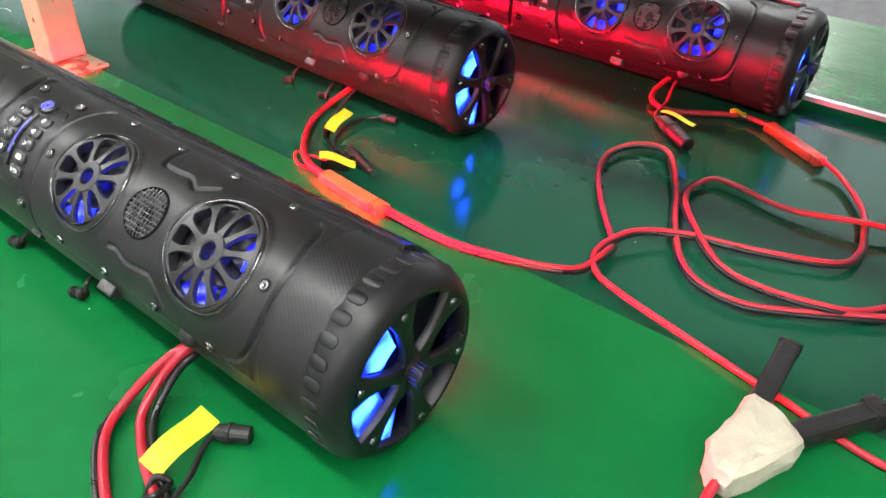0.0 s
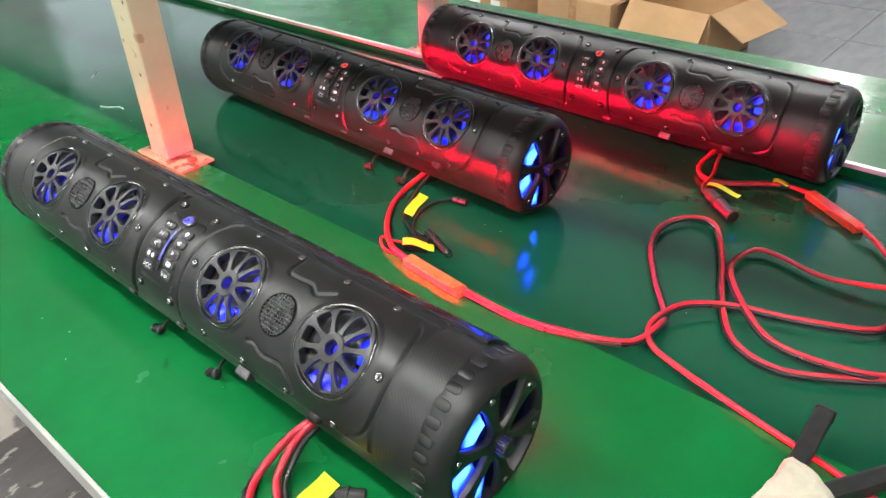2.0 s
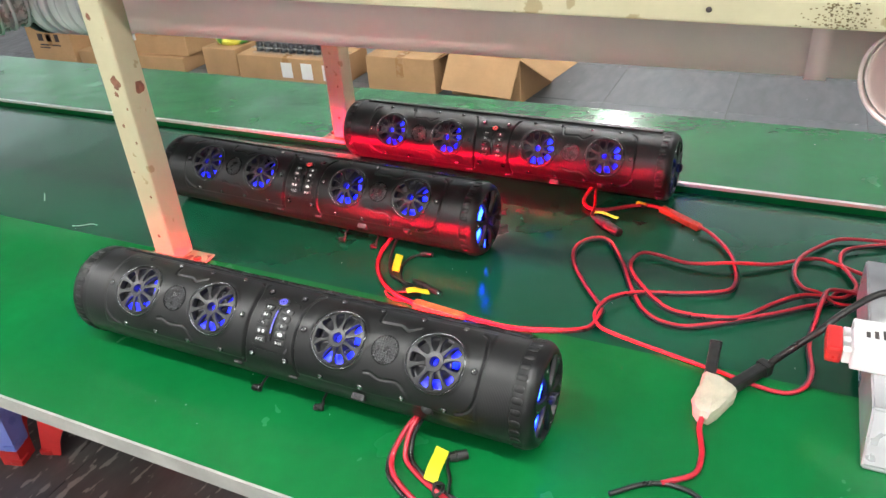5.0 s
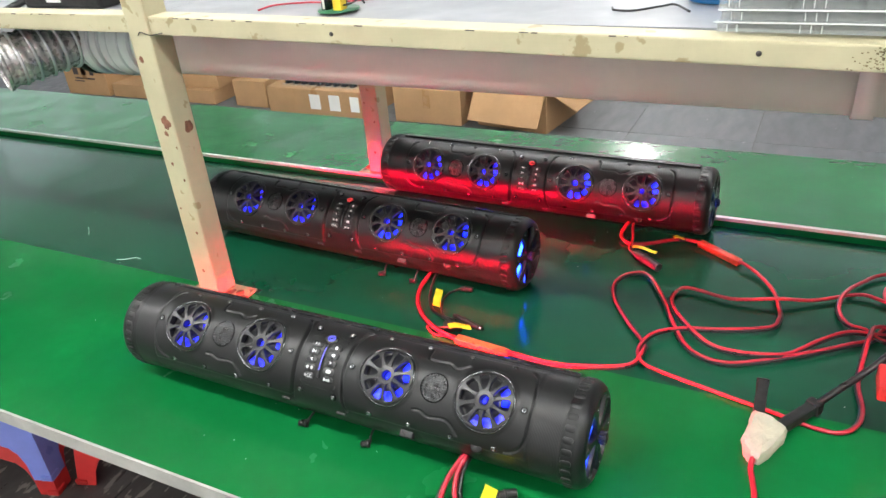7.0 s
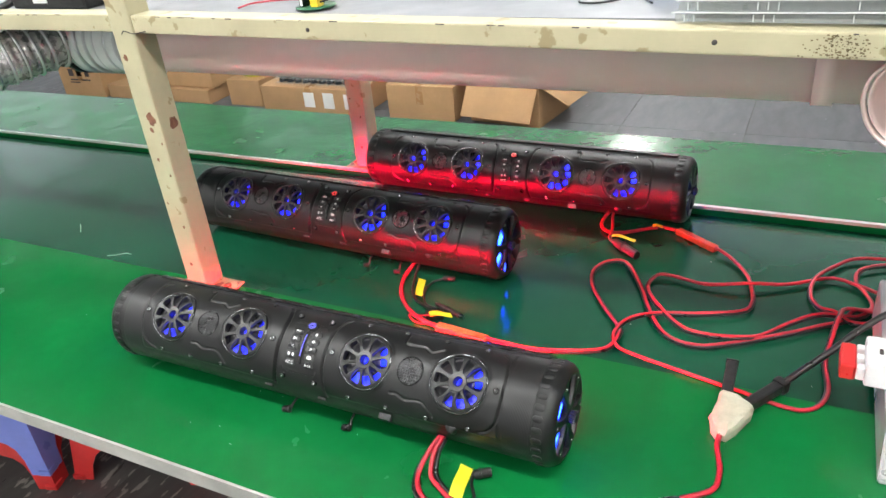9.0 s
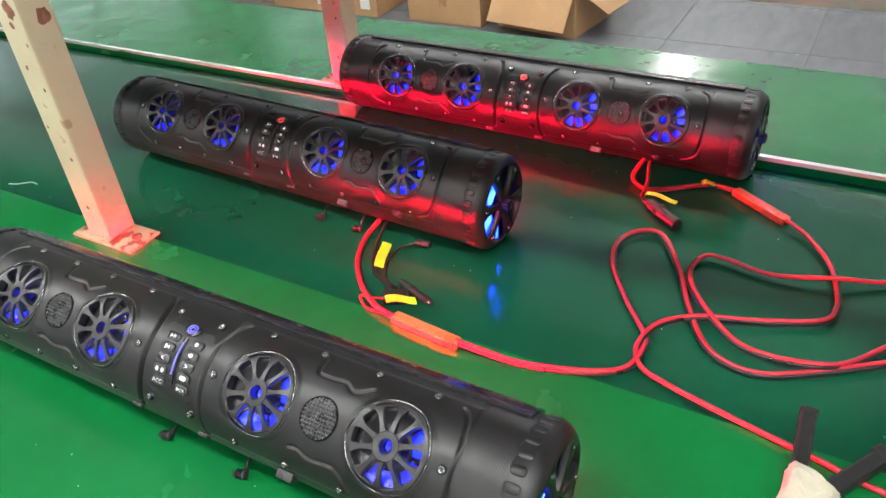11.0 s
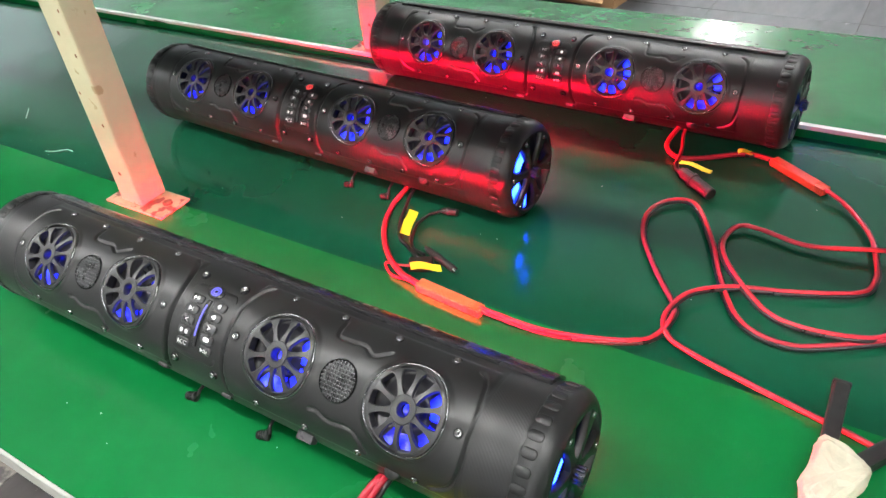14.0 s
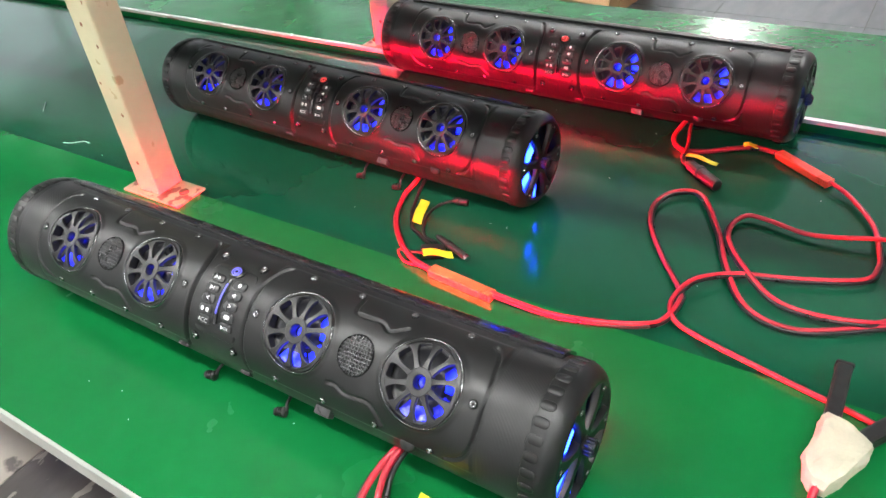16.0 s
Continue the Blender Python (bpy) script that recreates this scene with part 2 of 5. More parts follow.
def side_shift(line, off, down):
    out = []
    for i, c in enumerate(line):
        d = line[min(i + 1, len(line) - 1)] - line[max(i - 1, 0)]
        s = Vector((d.y, -d.x, 0))
        s = s.normalized() if s.length > 1e-6 else Vector((1, 0, 0))
        out.append(c + s * off + Vector((0, 0, down)))
    return out


def twin_cable(label, points, off=0.0024, r=0.0026, per=8):
    """A red and black twin cable that lies on the table."""
    pts = [Vector((p[0], p[1], p[2] if len(p) > 2 else r + 0.0008)) for p in points]
    line = spline(pts, per)
    ob = empty("twin_cable", line[0].x, line[0].y, 0)
    inv = -Vector((line[0].x, line[0].y, 0))
    for nm, mt, o, dz in (("red_core", "red_wire", 0, 0), ("black_core", "black_wire", off, -0.0016)):
        v, f = tube_mesh([c + inv for c in (side_shift(line, o, dz) if o else line)], r * (1 if nm == "red_core" else 0.85), 10)
        link_mesh(nm, v, f, M[mt], ob, "", True)
    return tagged(ob, label, "cable", "cables on the table")


# ---- room ----
X0, X1, Y0, Y1 = -7.0, 5.0, -4.0, 7.0


def slab(name, x0, x1, y0, y1, z0, z1, material, label, category):
    return tagged(part(name, boxed(x0, x1, y0, y1, z0, z1), material, None), label, category, kind="structure")


WZ0, WZ1 = 2.3, 3.7    # high window band
for nm, x0, x1, z0, z1 in (("wall_north", X0, X1, FLOOR, WZ0), ("wall_north", X0, X1, WZ1, CEIL), ("wall_north", X0, X0 + 0.4, WZ0, WZ1), ("wall_north", X1 - 0.4, X1, WZ0, WZ1)):
    slab(nm, x0, x1, Y1, Y1 + 0.15, z0, z1, M["wall"], "plain white painted workshop wall", "wall")
slab("wall_south", X0, X1, Y0 - 0.15, Y0, FLOOR, CEIL, M["wall"], "plain white painted workshop wall", "wall")
slab("wall_east", X1, X1 + 0.15, Y0 - 0.15, Y1 + 0.15, FLOOR, CEIL, M["wall"], "plain white painted workshop wall", "wall")
VY0, VY1, VZ0, VZ1 = 2.6, 6.2, 0.7, 2.3
for y0, y1, z0, z1 in ((Y0 - 0.15, VY0, FLOOR, CEIL), (VY1, Y1 + 0.15, FLOOR, CEIL), (VY0, VY1, FLOOR, VZ0), (VY0, VY1, VZ1, CEIL)):
    slab("wall_west", X0 - 0.15, X0, y0, y1, z0, z1, M["wall"], "plain white painted workshop wall", "wall")


def window(name, along, a0, a1, z0, z1, at, panes):
    """A row of fixed lights with a white frame; along: 0 for x, 1 for y."""
    ob = empty(name, 0, 0, 0)

    def bar(nm, p0, p1, q0, q1):
        d0, d1 = at - 0.03, at + 0.03
        part(nm, boxed(p0, p1, d0, d1, q0, q1, 0.004) if along == 0 else boxed(d0, d1, p0, p1, q0, q1, 0.004), M["white_pl"], ob)
    bar("window_sill", a0, a1, z0, z0 + 0.06)
    bar("window_frame", a0, a1, z1 - 0.06, z1)
    for k in range(panes + 1):
        c = a0 + (a1 - a0) * k / panes
        bar("mullion", max(a0, c - 0.03), min(a1, c + 0.03), z0 + 0.06, z1 - 0.06)
    return tagged(ob, "white framed workshop window full of daylight", "window", kind="structure")


window("window_1", 0, X0 + 0.4, X1 - 0.4, WZ0, WZ1, Y1 + 0.07, 9)
window("window_2", 1, VY0, VY1, VZ0, VZ1, X0 - 0.07, 3)
slab("ceiling", X0 - 0.15, X1 + 0.15, Y0 - 0.15, Y1 + 0.15, CEIL, CEIL + 0.1, M["ceil"], "plain pale painted workshop ceiling", "ceiling")
floor = slab("floor", X0 - 0.15, X1 + 0.15, Y0 - 0.15, Y1 + 0.15, FLOOR - 0.1, FLOOR - 0.003, M["grout"], "scuffed dark grey tiled workshop floor", "floor")


def ceiling_light(x, y, turn=0):
    ob = empty("ceiling_light", x, y, LAMPS, 0, 0, turn)
    for rx in (-0.45, 0.45):
        part("rod", boxed(rx - 0.004, rx + 0.004, -0.004, 0.004, -0.002, CEIL - LAMPS), M["steel"], ob)
    part("housing", boxed(-0.62, 0.62, -0.09, 0.09, -0.05, 0, 0.006), M["white_pl"], ob)
    part("diffuser", boxed(-0.6, 0.6, -0.075, 0.075, -0.075, -0.052, 0.008), M["tube"], ob, "glowing white diffuser")
    return tagged(ob, "long white fluorescent light hung on rods, switched on", "ceiling light", "ceiling lights")


# the row at y -2.6 is unseen, added to brighten pipe and beam fronts
for ly, xs in ((-2.6, (-3.4, -0.9, 1.6)), (-0.62, (-2.6, -0.9, 0.8, 2.5)), (1.95, (-2.1, -0.45, 1.2))):
    for lx in xs:
        ceiling_light(lx, ly)
ceiling_light(-0.95, 6.2, 90)
# unseen extra lamp, added only to brighten the west wall
ceiling_light(-5.6, -1.6)


# ---- work table with conveyor belt ----
TX0, TX1 = -3.4, 2.2
YN, YB, YR, YF = -0.14, 0.218, 0.702, 1.032
BELT = -0.014          # the belt runs a little below the panels
slab("table_frame", TX0, TX1, YN + 0.12, YF - 0.05, -0.12, -0.032, M["strip"], "pale steel frame under the green work table", "table frame")
work_panel = slab("work_panel", TX0, TX1, YN, YB - 0.002, -0.019, 0.0, M["panel"], "glossy green laminate work surface beside the belt", "work surface")
far_panel = slab("work_panel", TX0, TX1, YR + 0.008, YF, -0.03, 0.0, M["panel"], "glossy green laminate work surface beside the belt", "work surface")
belt = slab("conveyor_belt", TX0, TX1, YB, YR - 0.002, -0.03, BELT, M["belt"], "dark green smooth conveyor belt in the table", "conveyor belt")
slab("table_edge", TX0, TX1, YN - 0.004, YN - 0.0005, -0.0205, 0.0012, M["strip"], "pale metal edge strip of the green table", "edge strip")
slab("table_edge", TX0, TX1, YF + 0.0005, YF + 0.004, -0.034, -0.0015, M["strip"], "pale metal edge strip of the green table", "edge strip")
slab("belt_rail", TX0, TX1, YR - 0.001, YR + 0.007, -0.003, 0.0026, M["alu"], "thin bare aluminium rail beside the conveyor belt", "rail")
for lx in (-3.0, -1.4, 0.6, 2.0):
    for ly in (YN + 0.16, YF - 0.09):
        slab("table_leg", lx - 0.02, lx + 0.02, ly - 0.02, ly + 0.02, FLOOR, -0.121, M["strip"], "pale painted steel table leg", "table leg")


# ---- shelf over the belt ----
def post(x, y, label, top=1.0):
    ob = empty("shelf_post", x, y, 0)
    w = 0.0203
    part("tube", boxed(-w, w, -w, w, 0.004, top, 0.003), M["cream"], ob, "cream-painted square steel tube")
    bp = part("base_plate", boxed(-0.046, 0.064, -0.028, 0.022, 0.0002, 0.0035, 0.001), M["worn_cream"], ob, "cream-painted steel base plate")
    for bx in (-0.034, 0.046):
        lathed("bolt", [(0.004, 0.0), (0.004, 0.0065), (0.0065, 0.0065), (0.0075, 0.004), (0.0075, 0.0)], M["rust"], bp, 12, "z", False, pose(bx, 0, 0), "rusty bolt")
    rnd = random.Random(int(1000 * (x + y)) + 7)
    for k, (dx, z, s) in enumerate(((0.006, 0.30, 0.009), (-0.008, 0.392, 0.005), (0.001, 0.283, 0.004), (-0.004, 0.235, 0.0028), (0.012, 0.21, 0.0025), (0.014, 0.262, 0.002), (-0.012, 0.16, 0.002), (0.008, 0.12, 0.0025), (0.0, 0.05, 0.003))):
        for face in ((0, 1) if k == 0 else (0,)):
            bm = bmesh.new()
            ring = []
            for q in range(14):
                a = 2 * math.pi * q / 14
                rr = s * rnd.uniform(0.65, 1.1)
                u, vv = max(-w + 0.001, min(w - 0.001, dx + rr * math.cos(a))), z + rr * 1.2 * math.sin(a) - face * 0.012
                ring.append(bm.verts.new((u, -w - 0.0004, vv) if face == 0 else (w + 0.0004, u, vv)))
            mid = bm.verts.new(sum((v.co for v in ring), Vector()) / len(ring) + (Vector((0, -0.0006, 0)) if face == 0 else Vector((0.0006, 0, 0))))
            for q in range(14):
                bm.faces.new((ring[q], ring[(q + 1) % 14], mid))
            part("rust_patch", bm, M["rust"], ob, "brown rust patch where paint has flaked")
    return tagged(ob, label, "shelf post", "shelf posts")


PX = -0.3655
post(PX, 0.206, "chipped cream-painted square steel shelf post on the table")
post(PX + 0.01, 0.735, "cream-painted square steel shelf post lit red from below")


def beam(x0, x1, y, label, lift=0.4285, sag=0.0):
    ob = empty("shelf_beam", x0, y, lift, 0, sag)
    part("channel", boxed(0, x1 - x0, -0.017, 0.017, -0.0125, 0.0122, 0.0025), M["cream"], ob)
    for hole in (-0.049, 0.425, 0.93, 1.43):
        hx = hole - x0
        if 0.05 < hx < x1 - x0 - 0.05 and y < 0.5:
            lathed("hole", [(-0.0178, 0.0), (-0.0178, 0.0027), (-0.0168, 0.0027)], M["ink"], ob, 14, "y", False, pose(hx, 0, 0.0), "dark bolt hole")
    rnd = random.Random(5)
    if y < 0.5:
        for k in range(34):
            cxx = 0.05 + (x1 - x0 - 0.1) * rnd.random() ** 1.3
            w = rnd.uniform(0.001, 0.006)
            part("paint_chip", boxed(cxx - w, cxx + w, -0.0174, -0.0166, 0.0114 - rnd.uniform(0.0006, 0.0016), 0.0114, 0.0002), M["ink"], ob, "dark chip in the paint")
    if y < 0.5 and x1 > 1:
        wear = bmesh.new()
        for k in range(170):
            q = rnd.uniform(0.0003, 0.0011)
            wx, wz = rnd.gauss(0.535, 0.013) - x0, rnd.uniform(-0.011, 0.0105)
            box(wear, wx - q, wx + q, -0.0173, -0.0166, wz - q * 0.7, wz + q * 0.7)
        part("worn_patch", wear, M["grime"], ob, "speckled brown worn patch")
    return tagged(ob, label, "shelf beam", "shelf beams")


beam(PX + 0.0195, 2.0, 0.206, "cream-painted steel shelf beam with chipped edge", 0.438, 0.75)
beam(-3.0, PX - 0.0195, 0.206, "cream-painted steel shelf beam with chipped edge", 0.4395)
beam(-3.0, PX - 0.0095, 0.735, "cream-painted steel shelf beam with chipped edge")
beam(PX + 0.0295, 2.0, 0.735, "cream-painted steel shelf beam with chipped edge")
slab("shelf_board", PX + 0.021, 2.0, 0.2235, 0.752, 0.4365, 0.4425, M["board"], "white laminate shelf board with scuffs", "shelf board")
slab("shelf_board", PX - 0.0208, PX + 0.0208, 0.228, 0.712, 0.4365, 0.4424, M["board"], "white laminate shelf board with scuffs", "shelf board")
slab("shelf_board", -3.0, PX - 0.021, 0.2235, 0.752, 0.4365, 0.4425, M["board"], "white laminate shelf board with scuffs", "shelf board")


# ---- pipe under the shelf ----
def pipe_run():
    ob = empty("duct_pipe", 0, 0.36, 0.372)
    lathed("pipe", [(-0.73, 0.052), (0.61, 0.052), (0.61, 0.048), (-0.73, 0.048)], M["pvc"], ob, 64)
    lathed("coupling", [(0.515, 0.053), (0.515, 0.0555), (0.537, 0.0555), (0.537, 0.053)], M["pvc"], ob, 64)
    for hx in (0.585,):
        lathed("hanger", [(hx, 0.0525), (hx, 0.0535), (hx + 0.006, 0.0535), (hx + 0.006, 0.0525)], M["steel"], ob, 48)
    return tagged(ob, "pale grey plastic duct pipe hung under the shelf", "duct pipe")


pipe_run()


# ---- sound bars ----
R = 0.0577            # body radius


def wrap(u, v, h=0.0):
    """A point on the body: u along it, v round it from the front, h above it."""
    a = v / R
    return (u, -(R + h) * math.cos(a), (R + h) * math.sin(a))


def wrapped(name, verts, faces, material, parent, label="", smooth=True):
    return link_mesh(name, [wrap(*p) for p in verts], faces, material, parent, label, smooth)


def flat_ring(cu, cv, r0, r1, h0, h1, n=48):
    verts, faces = [], []
    for r, h in ((r0, h0 - 0.004), (r0, h1 - 0.0006), (r0 + 0.0008, h1), (r1 - 0.0008, h1), (r1, h1 - 0.0006), (r1, h0 - 0.004)):
        for k in range(n):
            a = 2 * math.pi * k / n
            verts.append((cu + r * math.cos(a), cv + r * math.sin(a), h))
    for i in range(5):
        for k in range(n):
            k2 = (k + 1) % n
            faces.append((i * n + k, i * n + k2, (i + 1) * n + k2, (i + 1) * n + k))
    return verts, faces


def bar_strip(path, width, h0, h1):
    """A raised strip along a flat path, width by point."""
    verts, faces = [], []
    for i, (u, v) in enumerate(path):
        a, b = path[max(0, i - 1)], path[min(len(path) - 1, i + 1)]
        d = Vector((b[0] - a[0], b[1] - a[1])).normalized()
        w = width[i] / 2
        nx, ny = -d.y, d.x
        for s, h in ((-1, h0), (-0.96, h1 - 0.0004), (-0.8, h1), (0.8, h1), (0.96, h1 - 0.0004), (1, h0)):
            verts.append((u + nx * w * s, v + ny * w * s, h))
    for i in range(len(path) - 1):
        for k in range(5):
            faces.append((i * 6 + k, i * 6 + k + 1, (i + 1) * 6 + k + 1, (i + 1) * 6 + k))
    return verts, faces


def join(*meshes):
    verts, faces = [], []
    for v, f in meshes:
        o = len(verts)
        verts += v
        faces += [tuple(i + o for i in q) for q in f]
    return verts, faces


def rounded(cu, cv, w, h, rad, z0, z1, n=5):
    """A rounded flat button."""
    def ring(w2, h2, r2, z):
        out = []
        for sx, sy, a0 in ((1, 1, 0), (-1, 1, 90), (-1, -1, 180), (1, -1, 270)):
            for k in range(n):
                a = radians(a0 + 90 * k / (n - 1))
                out.append((cu + sx * (w2 / 2 - r2) + r2 * math.cos(a), cv + sy * (h2 / 2 - r2) + r2 * math.sin(a), z))
        return out
    m = 4 * n
    verts = ring(w, h, rad, z0) + ring(w, h, rad, z1 - 0.0004) + ring(w - 0.0009, h - 0.0009, rad - 0.0004, z1)
    faces = [(i * m + k, i * m + (k + 1) % m, (i + 1) * m + (k + 1) % m, (i + 1) * m + k) for i in range(2) for k in range(m)]
    faces.append(tuple(2 * m + k for k in range(m)))
    return verts, faces


def poly(points, z):
    return [(u, v, z) for u, v in points], [tuple(range(len(points)))]


def letters(text, cu, cv, size, z):
    cu_data = bpy.data.curves.new("letters", "FONT")
    cu_data.body, cu_data.size, cu_data.align_x, cu_data.align_y = text, size, "CENTER", "CENTER"
    ob = bpy.data.objects.new("letters", cu_data)
    me = ob.to_mesh()
    verts = [(cu + v.co.x, cv + v.co.y, z) for v in me.vertices]
    faces = [tuple(p.vertices) for p in me.polygons]
    ob.to_mesh_clear()
    bpy.data.objects.remove(ob)
    return verts, faces


SPEAKERS = (-0.209, -0.0894, 0.0894, 0.209)
TWEETERS = (-0.149, 0.149)
S_IN, S_OUT = 0.0284, 0.0324


def groove_lines():
    lines = []
    for s in (-1, 1):
        lines.append([(s * 0.0385, -0.058), (s * 0.036, -0.044), (s * 0.034, -0.024), (s * 0.0335, 0.0), (s * 0.0342, 0.02), (s * 0.0365, 0.034), (s * 0.0405, 0.0455), (s * 0.045, 0.0515)])
        lines.append([(s * 0.238, -0.0505), (s * 0.247, -0.0465), (s * 0.2535, -0.0405), (s * 0.2585, -0.03), (s * 0.261, -0.012), (s * 0.261, 0.008), (s * 0.2595, 0.022), (s * 0.2565, 0.0365), (s * 0.2525, 0.044), (s * 0.2475, 0.0475)])
        c = s * 0.149
        lines.append([(c - 0.0215, 0.046), (c - 0.0205, 0.036), (c - 0.0175, 0.031), (c - 0.008, 0.0305), (c + 0.006, 0.0315), (c + 0.0135, 0.0275), (c + 0.019, 0.0268), (c + 0.030, 0.034)])
        lines.append([(c - 0.0205, -0.029), (c - 0.0125, -0.028), (c - 0.002, -0.0325), (c + 0.0175, -0.0305), (c + 0.0265, -0.036), (c + 0.033, -0.046)])
    return [[(p.x, p.y) for p in spline([(a, b, 0) for a, b in line], 4)] for line in lines]


def seg_dist(u, v, a, b):
    ax, ay = b[0] - a[0], b[1] - a[1]
    t = np.clip(((u - a[0]) * ax + (v - a[1]) * ay) / (ax * ax + ay * ay), 0, 1)
    return np.hypot(u - a[0] - t * ax, v - a[1] - t * ay)


def body_mesh():
    us = np.arange(-0.3105, 0.3055, 0.0011)
    half = math.pi * R
    vs = np.concatenate([np.arange(-0.082, 0.0821, 0.0011), np.linspace(0.0875, 2 * half - 0.0875, 30)])
    u, v = np.meshgrid(us, vs, indexing="ij")
    h = np.zeros_like(u)
    for line in groove_lines():
        ends = abs(line[0][0]) > 0.2
        for a, b in zip(line, line[1:]):
            d = seg_dist(u, v, a, b)
            centre = abs(line[0][0]) < 0.06
            h = np.minimum(h, -(0.0024 if ends else 0.0036 if centre else 0.0022) * np.exp(-(d / (0.0012 if ends else 0.0017 if centre else 0.0011)) ** 4))
    # raised plate that carries the loudspeakers
    edge = np.clip((0.2605 - np.abs(u)) / 0.0011, 0, 1) * np.clip((0.056 - np.abs(v)) / 0.003, 0, 1)
    h = h + 0.0012 * edge * np.clip((np.abs(u) - 0.035) / 0.002, 0, 1)
    for c in SPEAKERS:
        d = np.hypot(u - c, v)
        h = h + 0.0008 * np.clip((0.0375 - d) / 0.002, 0, 1)
    a = v / R
    pts = np.stack([u, -(R + h) * np.cos(a), (R + h) * np.sin(a)], -1).reshape(-1, 3)
    ni, nj = u.shape
    uc, vc = (u[:-1, :-1] + u[1:, 1:]) / 2, (v[:-1, :-1] + v[1:, 1:]) / 2
    keep = np.ones((ni - 1, nj), bool)
    for c in SPEAKERS:
        keep[:, :-1] &= np.hypot(uc - c, vc) > 0.0308
    faces = []
    for i in range(ni - 1):
        for j in range(nj):
            if keep[i, j]:
                j2 = (j + 1) % nj
                faces.append((i * nj + j, i * nj + j2, (i + 1) * nj + j2, (i + 1) * nj + j))
    return pts.tolist(), faces


BODY_MESH = bpy.data.meshes.new("body")
BODY_MESH.from_pydata(*(lambda p: (p[0], [], p[1]))(body_mesh()))
BODY_MESH.materials.append(M["black"])
BODY_MESH.polygons.foreach_set("use_smooth", [True] * len(BODY_MESH.polygons))


def light_arc(r0, r1, a0, a1, n=14):
    """A shallow curved patch between two radii and angles."""
    verts, faces = [], []
    for i in range(4):
        r = r0 + (r1 - r0) * i / 3
        for k in range(n):
            a = radians(a0 + (a1 - a0) * k / (n - 1))
            verts.append((r * math.cos(a), r * math.sin(a), 0.004 * i / 3))
    for i in range(3):
        for k in range(n - 1):
            faces.append((i * n + k, i * n + k + 1, (i + 1) * n + k + 1, (i + 1) * n + k))
    return verts, faces


def grille(c):
    meshes = [flat_ring(c, 0, S_IN, S_OUT, 0.0, 0.0034), flat_ring(c, 0, 0.0050, 0.0104, 0.0, 0.0040, 28)]
    for k in range(10):
        a = radians(36 * k + 18)
        path = [(c + r * math.cos(a), r * math.sin(a)) for r in (0.0092, 0.0125, 0.0175, 0.0225, 0.0262, 0.0290)]
        meshes.append(bar_strip(path, (0.0066, 0.0042, 0.0034, 0.0040, 0.0062, 0.0108), 0.0002, 0.0032))
    return join(*meshes)


def loud(c, parent):
    """One loudspeaker behind its grille."""
    v, f = grille(c)
    g = wrapped("grille", v, f, M["grille"], parent, "", False)
    v, f = flat_ring(c, 0, S_OUT - 0.0001, S_OUT + 0.0018, 0.0005, 0.0030)
    wrapped("trim_ring", v, f, M["trim"], g, "thin polished dark ring")
    sp = part("loudspeaker", bmesh.new(), M["cavity"], parent)
    verts, faces = lathe([(-R - 0.0002, 0.0306), (-R + 0.020, 0.0306), (-R + 0.024, 0.0)], 40, "y")
    me = bpy.data.meshes.new("loudspeaker")
    me.from_pydata([(x + c, y, z) for x, y, z in verts], [], faces)
    me.materials.append(M["cavity"])
    sp.data = me
    lathed("cone", [(-R + 0.008, 0.0300), (-R + 0.006, 0.0275), (-R + 0.008, 0.0245), (-R + 0.019, 0.012), (-R + 0.014, 0.009), (-R + 0.011, 0.004), (-R + 0.010, 0.0005)], M["cone"], sp, 40, "y", False, pose(c, 0, 0), "dark cone catching blue light")
    # emissive patches stand in for blue LED light falling on the cone
    for a0, a1, r0, r1 in ((-118, -58, 0.0170, 0.0272), (-50, -12, 0.0185, 0.0288), (-2, 46, 0.0165, 0.0268), (0, 360, 0.0002, 0.0046)):
        v, f = light_arc(r0, r1, a0, a1)
        link_mesh("light_guide", [(c + x, -R + 0.0085 - 0.6 * h, z) for x, z, h in v], f, M["cone_glow"], sp, "glowing blue light patch", True)


def tweeter(c, parent):
    v, f = flat_ring(c, 0, 0.0150, 0.0165, -0.001, 0.0024, 36)
    t = wrapped("tweeter", v, f, M["black_gloss"], parent)
    wires = []
    n = 10
    for k in range(n + 1):
        o = -0.0150 + 0.0300 * k / n
        w = math.sqrt(max(0, 0.0152 ** 2 - o * o))
        if w > 0.003:
            wires.append(bar_strip([(c + o, -w + 2 * w * q / 6) for q in range(7)], [0.0012] * 7, 0.0009, 0.0022))
            wires.append(bar_strip([(c - w + 2 * w * q / 6, o) for q in range(7)], [0.0012] * 7, 0.0009, 0.0023))
    v, f = join(*wires)
    wrapped("mesh_cover", v, f, M["tweeter_mesh"], t, "perforated cover")
    v = [(c + 0.0152 * math.cos(2 * math.pi * k / 32), 0.0152 * math.sin(2 * math.pi * k / 32), 0.0010) for k in range(32)]
    wrapped("backing", v, [tuple(range(32))], M["cavity"], t)


